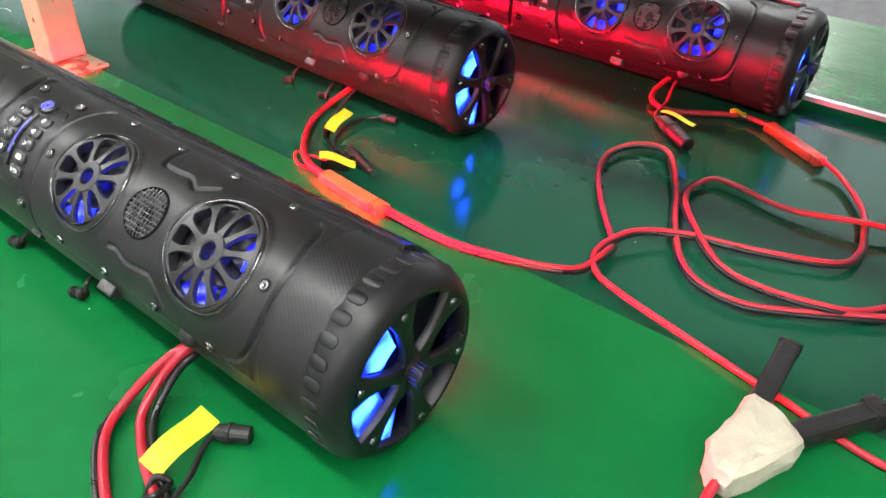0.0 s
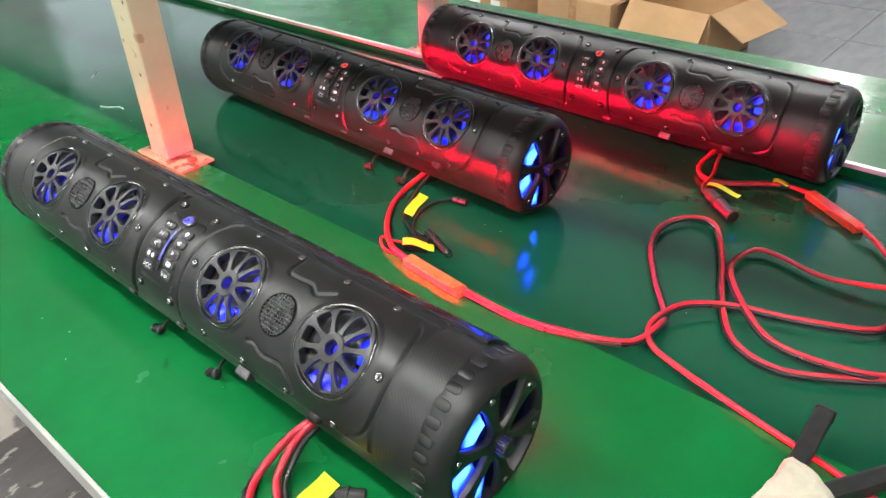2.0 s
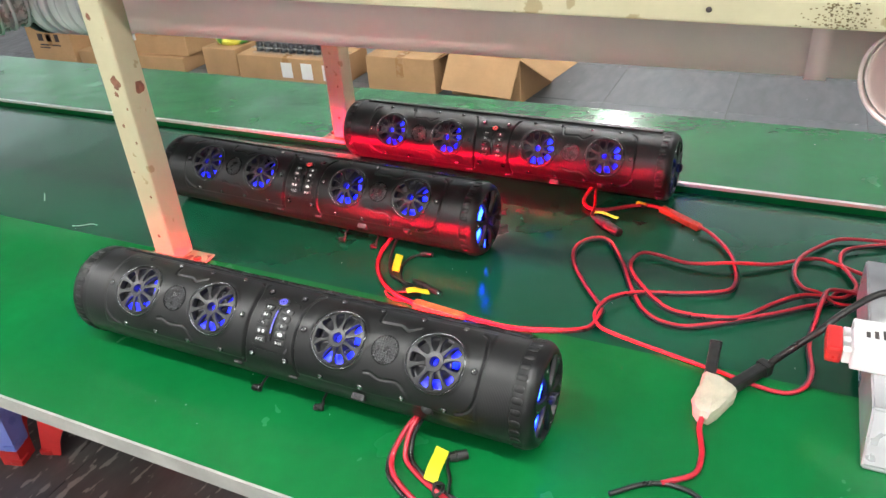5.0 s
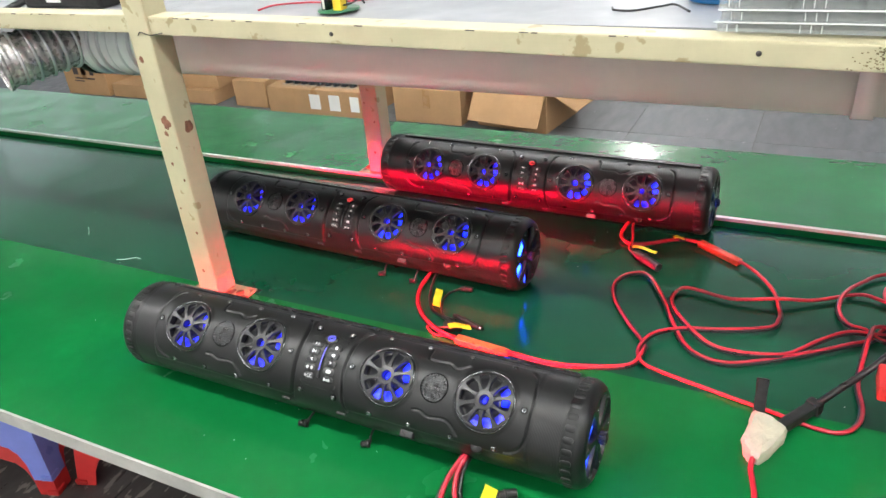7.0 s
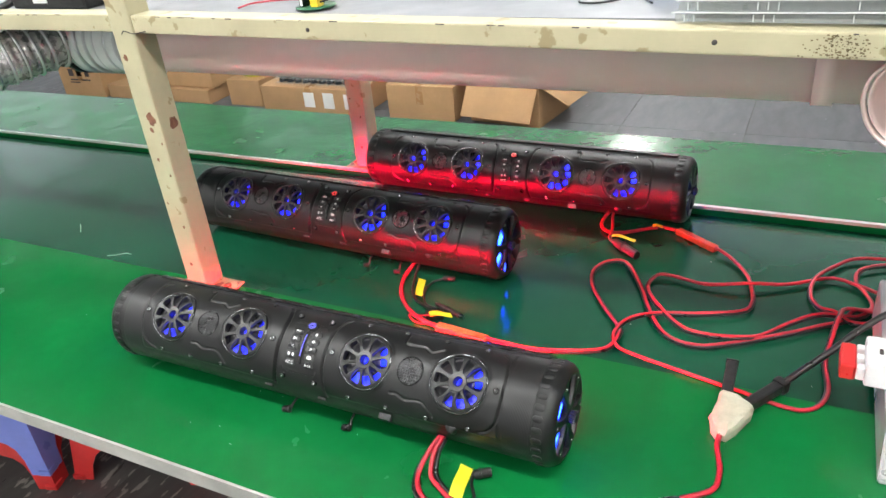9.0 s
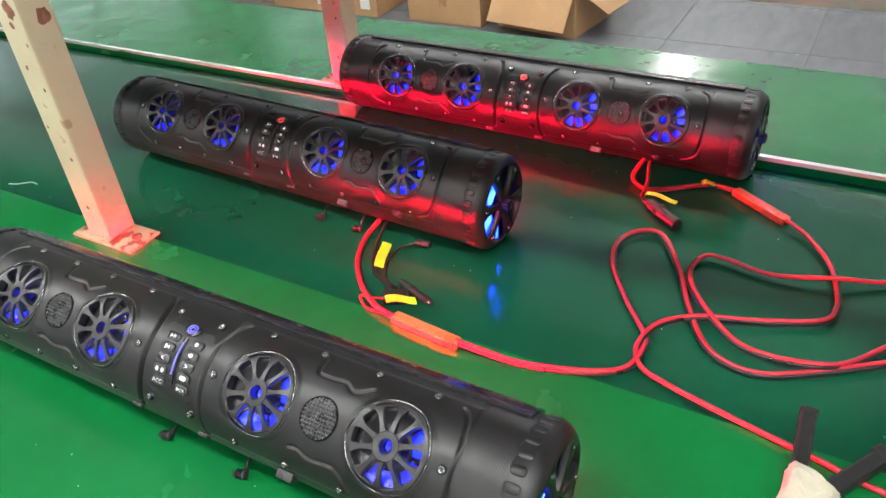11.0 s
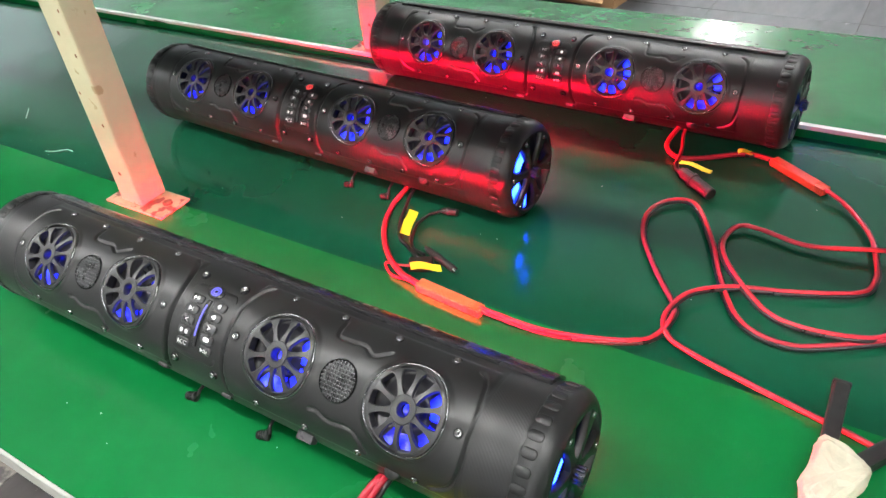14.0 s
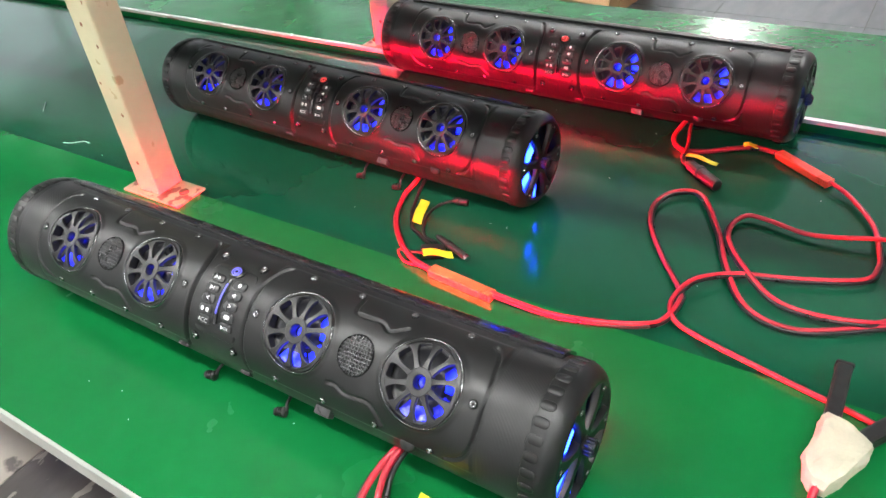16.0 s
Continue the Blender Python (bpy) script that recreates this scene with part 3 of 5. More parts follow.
def screw(u, v, parent):
    n = 14
    verts = []
    for r, h in ((0.0030, -0.001), (0.0030, 0.0019), (0.0025, 0.0027), (0.0015, 0.0027), (0.0007, 0.0006)):
        verts += [(u + r * math.cos(2 * math.pi * k / n), v + r * math.sin(2 * math.pi * k / n), h) for k in range(n)]
    faces = [(i * n + k, i * n + (k + 1) % n, (i + 1) * n + (k + 1) % n, (i + 1) * n + k) for i in range(4) for k in range(n)]
    faces.append(tuple(4 * n + k for k in range(n)))
    s = wrapped("screw", verts, faces, M["screw"], parent)
    v2, f2 = flat_ring(u, v, 0.0030, 0.0042, 0.0, 0.0014, 16)
    wrapped("washer", v2, f2, M["black_gloss"], s)


def control_panel(parent, icon):
    v, f = rounded(0.001, -0.002, 0.050, 0.066, 0.007, -0.001, 0.0006)
    panel = wrapped("control_panel", v, f, M["black"], parent)
    z = 0.0016
    left = [(-0.0122, 0.0162 - 0.0096 * k) for k in range(5)]
    right = [(0.0144, 0.0160 - 0.0095 * k) for k in range(5)]

    def tri(cu, cv, s, d):
        return poly([(cu - d * s * 0.5, cv - s * 0.6), (cu + d * s * 0.6, cv), (cu - d * s * 0.5, cv + s * 0.6)], z + 0.0006)

    def rect(cu, cv, w, h):
        return poly([(cu - w / 2, cv - h / 2), (cu + w / 2, cv - h / 2), (cu + w / 2, cv + h / 2), (cu - w / 2, cv + h / 2)], z + 0.0006)

    zz = z + 0.0006
    icons = {
        left[0]: [tri(-0.0137, left[0][1], 0.0028, 1), rect(-0.0111, left[0][1], 0.0007, 0.0032), rect(-0.0096, left[0][1], 0.0007, 0.0022)],
        left[1]: [tri(-0.0129, left[1][1], 0.0036, 1), rect(-0.0101, left[1][1], 0.0007, 0.0032)],
        left[2]: [letters("<", *left[2], 0.007, zz)],
        left[3]: [rounded(left[3][0] - 0.003, left[3][1], 0.0032, 0.0038, 0.0015, z, zz), rounded(left[3][0] + 0.003, left[3][1], 0.0032, 0.0038, 0.0015, z, zz)],
        left[4]: [letters("ACC", *left[4], 0.0054, zz)],
        right[0]: [rounded(right[0][0], right[0][1], 0.0034, 0.0038, 0.0016, z, zz)],
        right[1]: [tri(right[1][0] - 0.0005, right[1][1], 0.0034, -1), rect(right[1][0] + 0.002, right[1][1], 0.0007, 0.0026)],
        right[2]: [letters(">", *right[2], 0.007, zz)],
        right[3]: [rounded(right[3][0], right[3][1], 0.0066, 0.0038, 0.0016, z, zz)],
        right[4]: [tri(right[4][0] - 0.0028, right[4][1], 0.003, 1), rect(right[4][0] - 0.0002, right[4][1], 0.0007, 0.003), rect(right[4][0] + 0.0014, right[4][1], 0.0007, 0.003), rect(right[4][0] + 0.0032, right[4][1], 0.0012, 0.0022)],
    }
    for p, shapes in icons.items():
        v, f = rounded(*p, 0.0146, 0.0078, 0.0032, -0.001, z)
        b = wrapped("button", v, f, M["button"], panel)
        v, f = join(*shapes)
        wrapped("symbol", v, f, M["icon"], b, "white symbol", False)
    n = 28
    for nm, r0, h, mt in (("power_button", 1.0, 0.002, "icon_blue" if icon == "blue" else "black_gloss"),):
        verts = []
        for k2, hh in ((1.0, -0.001), (1.0, h - 0.0004), (0.92, h)):
            verts += [(0.0015 + 0.0086 * k2 * math.cos(2 * math.pi * k / n), 0.0268 + 0.0062 * k2 * math.sin(2 * math.pi * k / n), hh) for k in range(n)]
        faces = [(i * n + k, i * n + (k + 1) % n, (i + 1) * n + (k + 1) % n, (i + 1) * n + k) for i in range(2) for k in range(n)]
        faces.append(tuple(2 * n + k for k in range(n)))
        pb = wrapped(nm, verts, faces, M["black_gloss"], panel, "power button with %s lit symbol" % icon)
        rings = []
        for ra in (0.0024, 0.0046):
            path = [(0.0015 + ra * math.cos(radians(a)), 0.0268 + ra * 0.82 * math.sin(radians(a))) for a in range(0, 361, 15)]
            rings.append(bar_strip(path, [0.0011] * len(path), h - 0.0003, h + 0.0003))
        v, f = join(*rings)
        wrapped("symbol", v, f, M["icon_blue" if icon == "blue" else "icon_red"], pb)
    path = [(0.0012, 0.0185 - 0.0405 * k / 9) for k in range(10)]
    v, f = bar_strip(path, [0.0042] * 10, -0.001, 0.0016)
    lv = wrapped("level_strip", v, f, M["black_gloss"], panel)
    if icon == "blue":
        v, f = bar_strip(path[1:-2], [0.0016] * 7, 0.001, 0.002)
        wrapped("light_line", v, f, M["icon_blue"], lv, "blue lit line")


def end_cap(s, parent):
    """The ribbed cap at one end, with its spoked face."""
    cap_r = 0.0587
    prof = [(0.3, R - 0.002), (0.3, cap_r - 0.0008), (0.301, cap_r), (0.312, cap_r), (0.3145, cap_r - 0.0005), (0.318, cap_r - 0.0021), (0.3215, cap_r - 0.005), (0.324, cap_r - 0.0088), (0.3245, cap_r - 0.0118), (0.3238, cap_r - 0.0128), (0.312, cap_r - 0.0132)]
    n = 96
    verts, faces = lathe(prof, n)
    # finger notches round the rim
    out = []
    for i, p in enumerate(verts):
        k = i % n
        row = i // n
        dip = 0.0009 if (k % 4 in (0, 1) and row in (1, 2)) else 0.0
        q = Vector((0, p[1], p[2]))
        q = q * (1 - dip / q.length) if q.length else q
        out.append((s * p[0], q.y, q.z))
    cap = link_mesh("end_cap", out, faces, M["black"], parent, "", True)
    cap.location.x = -0.002 if s < 0 else -0.003
    ribs = []
    for k in range(30):
        a = 2 * math.pi * (k + 0.5) / 30
        hx, w = 0.0058, 0.0036
        vs, fs = rounded(0.3066, 0, 2 * hx, 2 * w, 0.0030, 0.0, 0.0011, 4)
        pts = []
        for (u, t, h) in vs:
            aa = a + t / cap_r
            pts.append((s * u, -(cap_r - 0.0005 + h) * math.cos(aa), (cap_r - 0.0005 + h) * math.sin(aa)))
        ribs.append((pts, fs))
    v, f = join(*ribs)
    link_mesh("grip_ribs", v, f, M["black"], cap, "", True)
    # spoked face
    meshes = []
    xf = 0.3232
    for k in range(6):
        a0 = radians(60 * k + 30)
        vs, fs = bar_strip([(r * math.cos(a0), r * math.sin(a0)) for r in (0.008, 0.015, 0.024, 0.034, 0.0462)], (0.015, 0.0084, 0.0082, 0.0112, 0.022), -0.0035, 0.0015)
        meshes.append(([(s * (xf + h - 0.008 * max(0, math.hypot(u, w2) - 0.016)), u, w2) for u, w2, h in vs], fs))
    v, f = join(*meshes)
    face = link_mesh("face_spokes", v, f, M["black"], cap, "", True)
    lathed("hub", [(s * 0.314, 0.0), (s * 0.314, 0.0115), (s * 0.3225, 0.0105), (s * 0.3245, 0.009), (s * 0.3245, 0.0062), (s * 0.3325, 0.0058), (s * 0.3335, 0.005), (s * 0.3335, 0.0)], M["black"], cap, 28)
    knob = []
    for k in range(10):
        a0 = 2 * math.pi * k / 10
        vs, fs = rounded(0.3288, 0, 0.007, 0.0022, 0.0009, 0.005, 0.0072, 3)
        knob.append(([(s * u, h * math.cos(a0) - t * math.sin(a0), h * math.sin(a0) + t * math.cos(a0)) for u, t, h in vs], fs))
    v, f = join(*knob)
    link_mesh("knob_ribs", v, f, M["black_gloss"], cap, "", True)
    for k in range(6):
        a0 = radians(60 * k + 30)
        lathed("cap_screw", [(s * 0.3215, 0.0), (s * 0.3215, 0.0026), (s * 0.3254, 0.0024), (s * 0.3259, 0.001), (s * 0.3259, 0.0)], M["screw"], cap, 12, "x", False, pose(0, 0.0425 * math.cos(a0), 0.0425 * math.sin(a0)))
    lathed("radiator", [(s * 0.3, 0.0568), (s * 0.3045, 0.046), (s * 0.307, 0.040), (s * 0.303, 0.033), (s * 0.305, 0.02), (s * 0.309, 0.012), (s * 0.312, 0.0)], M["cone"], cap, 40, label="dark radiator cone")
    for a0, a1 in ((163, 199), (222, 260), (283, 300)):
        v, f = light_arc(0.022, 0.0445, a0, a1)
        link_mesh("light_guide", [(s * (0.3196 + 0.3 * h), x, z) for x, z, h in v], f, M["led_bright"], cap, "glowing blue light patch", True)


def sound_bar(cx, cy, base, phi, yaw, icon, label):
    ob = empty("sound_bar", cx, cy, 0)
    ob.matrix_basis = Matrix.Translation((cx, cy, base + 0.0597)) @ pose(0, 0, 0, 0, 0, yaw) @ pose(0, 0, 0, -phi, 0, 0)
    body = new("body", BODY_MESH)
    body.parent = ob
    for c in SPEAKERS:
        loud(c, ob)
    for c in TWEETERS:
        tweeter(c, ob)
    control_panel(ob, icon)
    for u in (0.2257, 0.1749, 0.123, 0.0714):
        for s in (-1, 1):
            screw(s * u, 0.049, ob)
            screw(s * u, -0.049, ob)
    for s in (-1, 1):
        screw(s * 0.0235, 0.0385, ob)
        screw(s * 0.0235, -0.0415, ob)
        screw(s * 0.2535, 0.0, ob)
        screw(s * 0.0438, 0.0, ob)
    for s in (-1, 1):
        end_cap(s, ob)
    # lamp rail along the back, with its lens
    rail = bmesh.new()
    for a0, a1, h0, h1 in ((64, 94, -0.002, 0.0034),):
        vs, fs = [], []
        steps = 7
        for x in (-0.29, 0.293):
            for k in range(steps):
                a = radians(a0 + (a1 - a0) * k / (steps - 1))
                vs.append((x, -(R + h1) * math.cos(a), (R + h1) * math.sin(a)))
            for k in range(steps):
                a = radians(a1 - (a1 - a0) * k / (steps - 1))
                vs.append((x, -(R + h0) * math.cos(a), (R + h0) * math.sin(a)))
        m = 2 * steps
        bv = [rail.verts.new(p) for p in vs]
        for k in range(m):
            rail.faces.new((bv[k], bv[(k + 1) % m], bv[m + (k + 1) % m], bv[m + k]))
        rail.faces.new(bv[:m])
        rail.faces.new(bv[m:])
    bmesh.ops.bevel(rail, geom=rail.edges[:], offset=0.0007, segments=1, affect="EDGES", clamp_overlap=True)
    part("mount_rail", rail, M["black_gloss"], ob, "long slotted mounting rail")
    for s in (-1, 1):
        v, f = bar_strip([(s * 0.2795, -0.075 + 0.138 * k / 30) for k in range(31)], [0.035] * 31, -0.0004, 0.0003)
        wrapped("woven_band", v, f, M["weave"], ob, "woven-texture band")
    # unseen flange added over the rear light strip to cut its upward light
    v, f = bar_strip([(-0.28 + 0.56 * k / 20, radians(167) * R) for k in range(21)], [0.0016] * 21, -0.001, 0.016)
    wrapped("rear_flange", v, f, M["black"], ob, "", False)
    lens = []
    for a0, a1, h in ((174, 191, 0.0012),):
        lens.append(bar_strip([(-0.285 + 0.57 * k / 20, radians((a0 + a1) / 2) * R) for k in range(21)], [0.018] * 21, -0.001, h))
    v, f = join(*lens)
    wrapped("light_strip", v, f, M["led_red"], ob, "glowing red light strip along the back")
    # ports and hanging plugs under the front
    for u, ln in ((-0.05, 0.02), (0.03, 0.022)):
        bm = bmesh.new()
        box(bm, u - 0.006, u + 0.006, -R * 0.42 - 0.003, -R * 0.42 + 0.003, -R * 0.94, -R * 0.84, 0.0012)
        part("port_cover", bm, M["rubber"], ob)
    bm = boxed(0.111, 0.127, -R * 0.42 - 0.004, -R * 0.42 + 0.005, -R * 1.0, -R * 0.82, 0.0015)
    part("metal_port", bm, M["button"], ob, "small metal port")
    lathed("cable_gland", [(-R * 0.5 - 0.008, 0.006), (-R * 0.5 - 0.004, 0.007), (-R * 0.5 + 0.004, 0.007)], M["rubber"], ob, 16, "y", True, pose(0.205, 0, -R * 0.8))
    return tagged(ob, label, "sound bar", "sound bars on the table")


sound_bar(0.004, 0.0346, 0.0, 50.4, -0.2, "blue", "black cylindrical sound bar with four blue-lit speakers, on green work panel")
sound_bar(-0.209, 0.413, BELT, 44.4, -2.5, "red", "black cylindrical sound bar washed red from below, on the belt")
sound_bar(0.0285, 0.679, BELT, 28, -1.6, "red", "black cylindrical sound bar washed red, lying along the belt rail")


# ---- cables ----
twin_cable("red and black twin cable in a loose loop on the belt", [(0.15, 0.2025, 0.008), (0.215, 0.205, 0.0034), (0.268, 0.217, 0.0034), (0.3011, 0.2342, 0.0005), (0.314, 0.2534, -0.0033), (0.3194, 0.2805, -0.0005), (0.3124, 0.3048, -0.0061), (0.2788, 0.3496, -0.0061), (0.2473, 0.4025, -0.0061), (0.2381, 0.4472, -0.0061), (0.2534, 0.4798, -0.0061), (0.2829, 0.4818, -0.0061), (0.3185, 0.4218, -0.0061), (0.3408, 0.3679, -0.0055), (0.3683, 0.318, -0.0061), (0.3937, 0.2977, -0.0061), (0.4242, 0.2947, -0.0061), (0.4537, 0.3079, -0.0061), (0.4914, 0.3323, -0.0061), (0.5331, 0.3618, -0.0061), (0.5676, 0.3892, -0.0061), (0.5941, 0.4096, -0.0061), (0.6104, 0.4411, -0.0061), (0.6429, 0.4513, -0.0061)])
twin_cable("red and black twin cable in wide loops on the belt", [(0.6632, 0.4848, -0.0061), (0.6093, 0.5143, -0.0061), (0.5758, 0.5215, -0.0061), (0.5209, 0.4869, -0.0061), (0.4731, 0.4657, -0.0005), (0.411, 0.4533, -0.0061), (0.3612, 0.4625, -0.0061), (0.3388, 0.4615, -0.0061), (0.3296, 0.4381, -0.0061), (0.3347, 0.4016, -0.0005), (0.3561, 0.367, -0.0005), (0.3947, 0.3323, -0.0061), (0.4303, 0.3201, -0.0035), (0.472, 0.3233, -0.0005), (0.4985, 0.3445, -0.0061), (0.531, 0.3852, -0.0061), (0.5666, 0.4107, -0.0005), (0.6124, 0.4269, -0.0061), (0.6317, 0.4594, -0.0061), (0.6226, 0.495, -0.0061), (0.6114, 0.5245, -0.0061), (0.6226, 0.5662, -0.0061), (0.6836, 0.6018, -0.0061)])
twin_cable("red and black twin cable curling beside the power supply", [(0.7039, 0.6069, -0.0061), (0.6185, 0.5957, -0.0061), (0.5829, 0.5601, -0.0061), (0.5585, 0.5084, -0.0005), (0.5534, 0.4696, -0.0061), (0.5656, 0.4381, -0.0061), (0.586, 0.4219, -0.0005), (0.6104, 0.4106, -0.0061), (0.6632, 0.4259, -0.0061)])
twin_cable("red and black twin cable running under the white taped adapter", [(0.408, 0.5623, -0.0015), (0.4334, 0.5449, -0.0061), (0.4629, 0.4981, -0.0061), (0.4751, 0.4503, -0.0055), (0.4781, 0.4218, -0.0061), (0.4669, 0.3953, -0.0061), (0.409, 0.3699, -0.0061), (0.3591, 0.3517, -0.0035), (0.3276, 0.3263, -0.0005), (0.3154, 0.3019, -0.0005), (0.3133, 0.2734, -0.0005), (0.325, 0.2548, -0.0042), (0.3531, 0.2397, -0.0007), (0.406, 0.222, 0.0034), (0.463, 0.209, 0.0034), (0.484, 0.205, 0.0034), (0.525, 0.194, 0.0034), (0.556, 0.193, 0.0034), (0.575, 0.211, 0.0034), (0.5824, 0.2521, -0.0036), (0.5778, 0.3069, -0.0061), (0.5839, 0.3599, -0.0005), (0.5911, 0.4057, 0.0025), (0.6022, 0.4342, 0.0005), (0.6531, 0.4421, -0.0061)], off=-0.0024)


def sleeve(a, b, label, skin="sleeve", r=0.0054):
    """A flat plastic sleeve over a cable joint, with ribs at one end."""
    a, b = Vector(a), Vector(b)
    d = b - a
    ob = empty("cable_sleeve", *a)
    ob.matrix_basis = Matrix.Translation(a) @ Matrix.Rotation(math.atan2(d.y, d.x), 4, "Z")
    ln = d.length
    part("shell", boxed(0, ln - 0.014, -r * 1.25, r * 1.25, -r * 0.9, r * 0.9, 0.002), M[skin], ob)
    for k in range(4):
        part("rib", boxed(ln - 0.0135 + k * 0.0034, ln - 0.0112 + k * 0.0034, -r * 1.2, r * 1.2, -r * 0.86, r * 0.86, 0.0006), M[skin], ob)
    part("core", boxed(ln - 0.014, ln, -r, r, -r * 0.7, r * 0.7, 0.001), M[skin], ob)
    return tagged(ob, label, "cable sleeve", "cable sleeves")


sleeve((0.072, 0.2095, 0.0052), (0.154, 0.2005, 0.0052), "orange-red plastic sleeve joining cables on the table", "sleeve_orange")
sleeve((0.3388, 0.6177, -0.0088), (0.4085, 0.5696, -0.0088), "red plastic sleeve joining cables on the belt")


# ---- leads and plugs of the sound bars ----
def flat_tag(name, a, b, width, z, parent, tilt=0.0):
    """A folded paper tag from a to b."""
    a, b = Vector(a), Vector(b)
    d = (b - a).normalized()
    n = Vector((-d.y, d.x, 0)) * width / 2
    bm = bmesh.new()
    rows = []
    for k in range(7):
        t = k / 6
        c = a.lerp(b, t) + Vector((0, 0, 0.002 * math.sin(t * 5)))
        rows.append([bm.verts.new(c + n * s + Vector((0, 0, tilt * s)) + Vector((0, 0, q))) for q in (0, 0.0005) for s in (-1, 1)])
    for r0, r1 in zip(rows, rows[1:]):
        for i, j in ((0, 1), (1, 3), (3, 2), (2, 0)):
            bm.faces.new((r0[i], r0[j], r1[j], r1[i]))
    bm.faces.new((rows[0][0], rows[0][1], rows[0][3], rows[0][2]))
    bm.faces.new((rows[-1][0], rows[-1][1], rows[-1][3], rows[-1][2]))
    return part(name, bm, M["yellow"], parent, "folded yellow paper tag")


def plug(name, a, b, r, parent, material="rubber", tip=False):
    """A moulded round plug from a to b, with collars."""
    a, b = Vector(a), Vector(b)
    line = [a.lerp(b, t) for t in (0, 0.08, 0.1, 0.35, 0.37, 0.45, 0.47, 0.98, 1.0)]
    rr = [r * q for q in (0.5, 0.6, 0.8, 0.85, 1.0, 1.0, 0.85, 0.85, 0.7)]
    v, f = tube_mesh(line, rr, 14)
    p = link_mesh(name, v, f, M[material], parent, "", False)
    if tip:
        v, f = tube_mesh([b, b + (b - a).normalized() * r * 1.1], r * 0.75, 12)
        link_mesh("tip", v, f, M["chrome"], p, "bare metal tip")
    return p


lead = empty("cable_lead", 0, 0, 0)
tube("red_wire", [(0.192, -0.004, 0.03), (0.189, -0.022, 0.031), (0.183, -0.038, 0.022), (0.18, -0.058, 0.009), (0.189, -0.076, 0.006), (0.208, -0.09, 0.005), (0.234, -0.103, 0.005), (0.262, -0.112, 0.004)], 0.003, M["red_wire"], lead)
tube("black_wire", [(0.19, -0.004, 0.027), (0.187, -0.022, 0.027), (0.18, -0.04, 0.018), (0.1765, -0.06, 0.005), (0.186, -0.0795, 0.004), (0.206, -0.094, 0.003), (0.233, -0.107, 0.003), (0.262, -0.116, 0.003)], 0.0026, M["black_wire"], lead)
tube("red_wire", [(0.194, -0.004, 0.03), (0.192, -0.022, 0.03), (0.189, -0.036, 0.02), (0.194, -0.055, 0.009), (0.208, -0.066, 0.007), (0.226, -0.0755, 0.006), (0.248, -0.084, 0.005), (0.275, -0.094, 0.004)], 0.003, M["red_wire"], lead)
tube("black_wire", [(0.196, -0.004, 0.027), (0.195, -0.022, 0.026), (0.193, -0.034, 0.016), (0.199, -0.0515, 0.006), (0.212, -0.062, 0.005), (0.229, -0.071, 0.004), (0.251, -0.079, 0.003), (0.28, -0.087, 0.003)], 0.0026, M["black_wire"], lead)
tube("black_wire", [(0.255, -0.081, 0.005), (0.25, -0.064, 0.006), (0.24, -0.048, 0.006), (0.237, -0.038, 0.006)], 0.0018, M["black_wire"], lead)
tube("cord_knot", [(0.241, -0.086, 0.003), (0.24, -0.078, 0.011), (0.247, -0.074, 0.008), (0.25, -0.085, 0.011), (0.244, -0.089, 0.006)], 0.0018, M["black_wire"], lead)
flat_tag("paper_tag", (0.234, -0.0775, 0.0115), (0.228, -0.0325, 0.014), 0.0135, 0, lead, 0.003)
plug("plug", (0.236, -0.037, 0.0066), (0.254, -0.025, 0.0066), 0.0062, lead)
tagged(lead, "red and black lead with yellow paper tag under the sound bar", "cable lead", "cable leads")

lead = empty("cable_lead", 0, 0, 0)
tube("red_wire", [(-0.0326, 0.4051, 0.0082), (-0.0449, 0.3856, 0.0082), (-0.0528, 0.3586, -0.0038), (-0.0537, 0.3358, -0.0098), (-0.0373, 0.2959, -0.0098), (-0.0031, 0.2542, -0.0057), (0.043, 0.217, 0.006), (0.074, 0.208, 0.0065)], 0.0035, M["red_wire"], lead)
tube("black_wire", [(-0.0305, 0.4051, 0.0062), (-0.0376, 0.3691, 0.0042), (-0.0291, 0.3225, -0.0098), (-0.0076, 0.2866, -0.0098), (0.0088, 0.2764, -0.0098), (0.0379, 0.2573, -0.0046)], 0.0024, M["black_wire"], lead)
tube("black_wire", [(0.0139, 0.3533, -0.0078), (0.0006, 0.3359, -0.0078), (0.0006, 0.3072, -0.0078), (0.017, 0.2764, -0.0088), (0.0395, 0.2682, -0.0078)], 0.0018, M["black_wire"], lead)
tube("red_wire", [(0.06, 0.212, 0.004), (0.035, 0.212, 0.003), (0.0145, 0.2281, 0.0012), (0.0278, 0.2311, 0.0012), (0.0465, 0.2372, 0.0004)], 0.0014, M["red_wire"], lead)
plug("plug", (0.0344, 0.2785, -0.0068), (0.0886, 0.2535, -0.0024), 0.0048, lead, "rubber", True)
plug("plug", (0.0108, 0.3523, -0.0078), (0.0313, 0.3554, -0.0078), 0.005, lead)
part("connector", boxed(-0.014, 0.014, -0.008, 0.008, 0.0, 0.011, 0.0015, pose(0.045, 0.252, BELT + 0.0003, 0, 0, 25)), M["rubber"], lead, "small black connector block")
flat_tag("paper_tag", (0.0015, 0.2848, -0.0018), (-0.015, 0.33, 0.0002), 0.011, 0, lead, 0.002)
flat_tag("paper_tag", (0.054, 0.222, 0.014), (0.0785, 0.2435, 0.0056), 0.010, 0, lead, 0.001)
tagged(lead, "red and black lead with audio plug and yellow tags on belt", "cable lead", "cable leads")

lead = empty("cable_lead", 0, 0, 0)
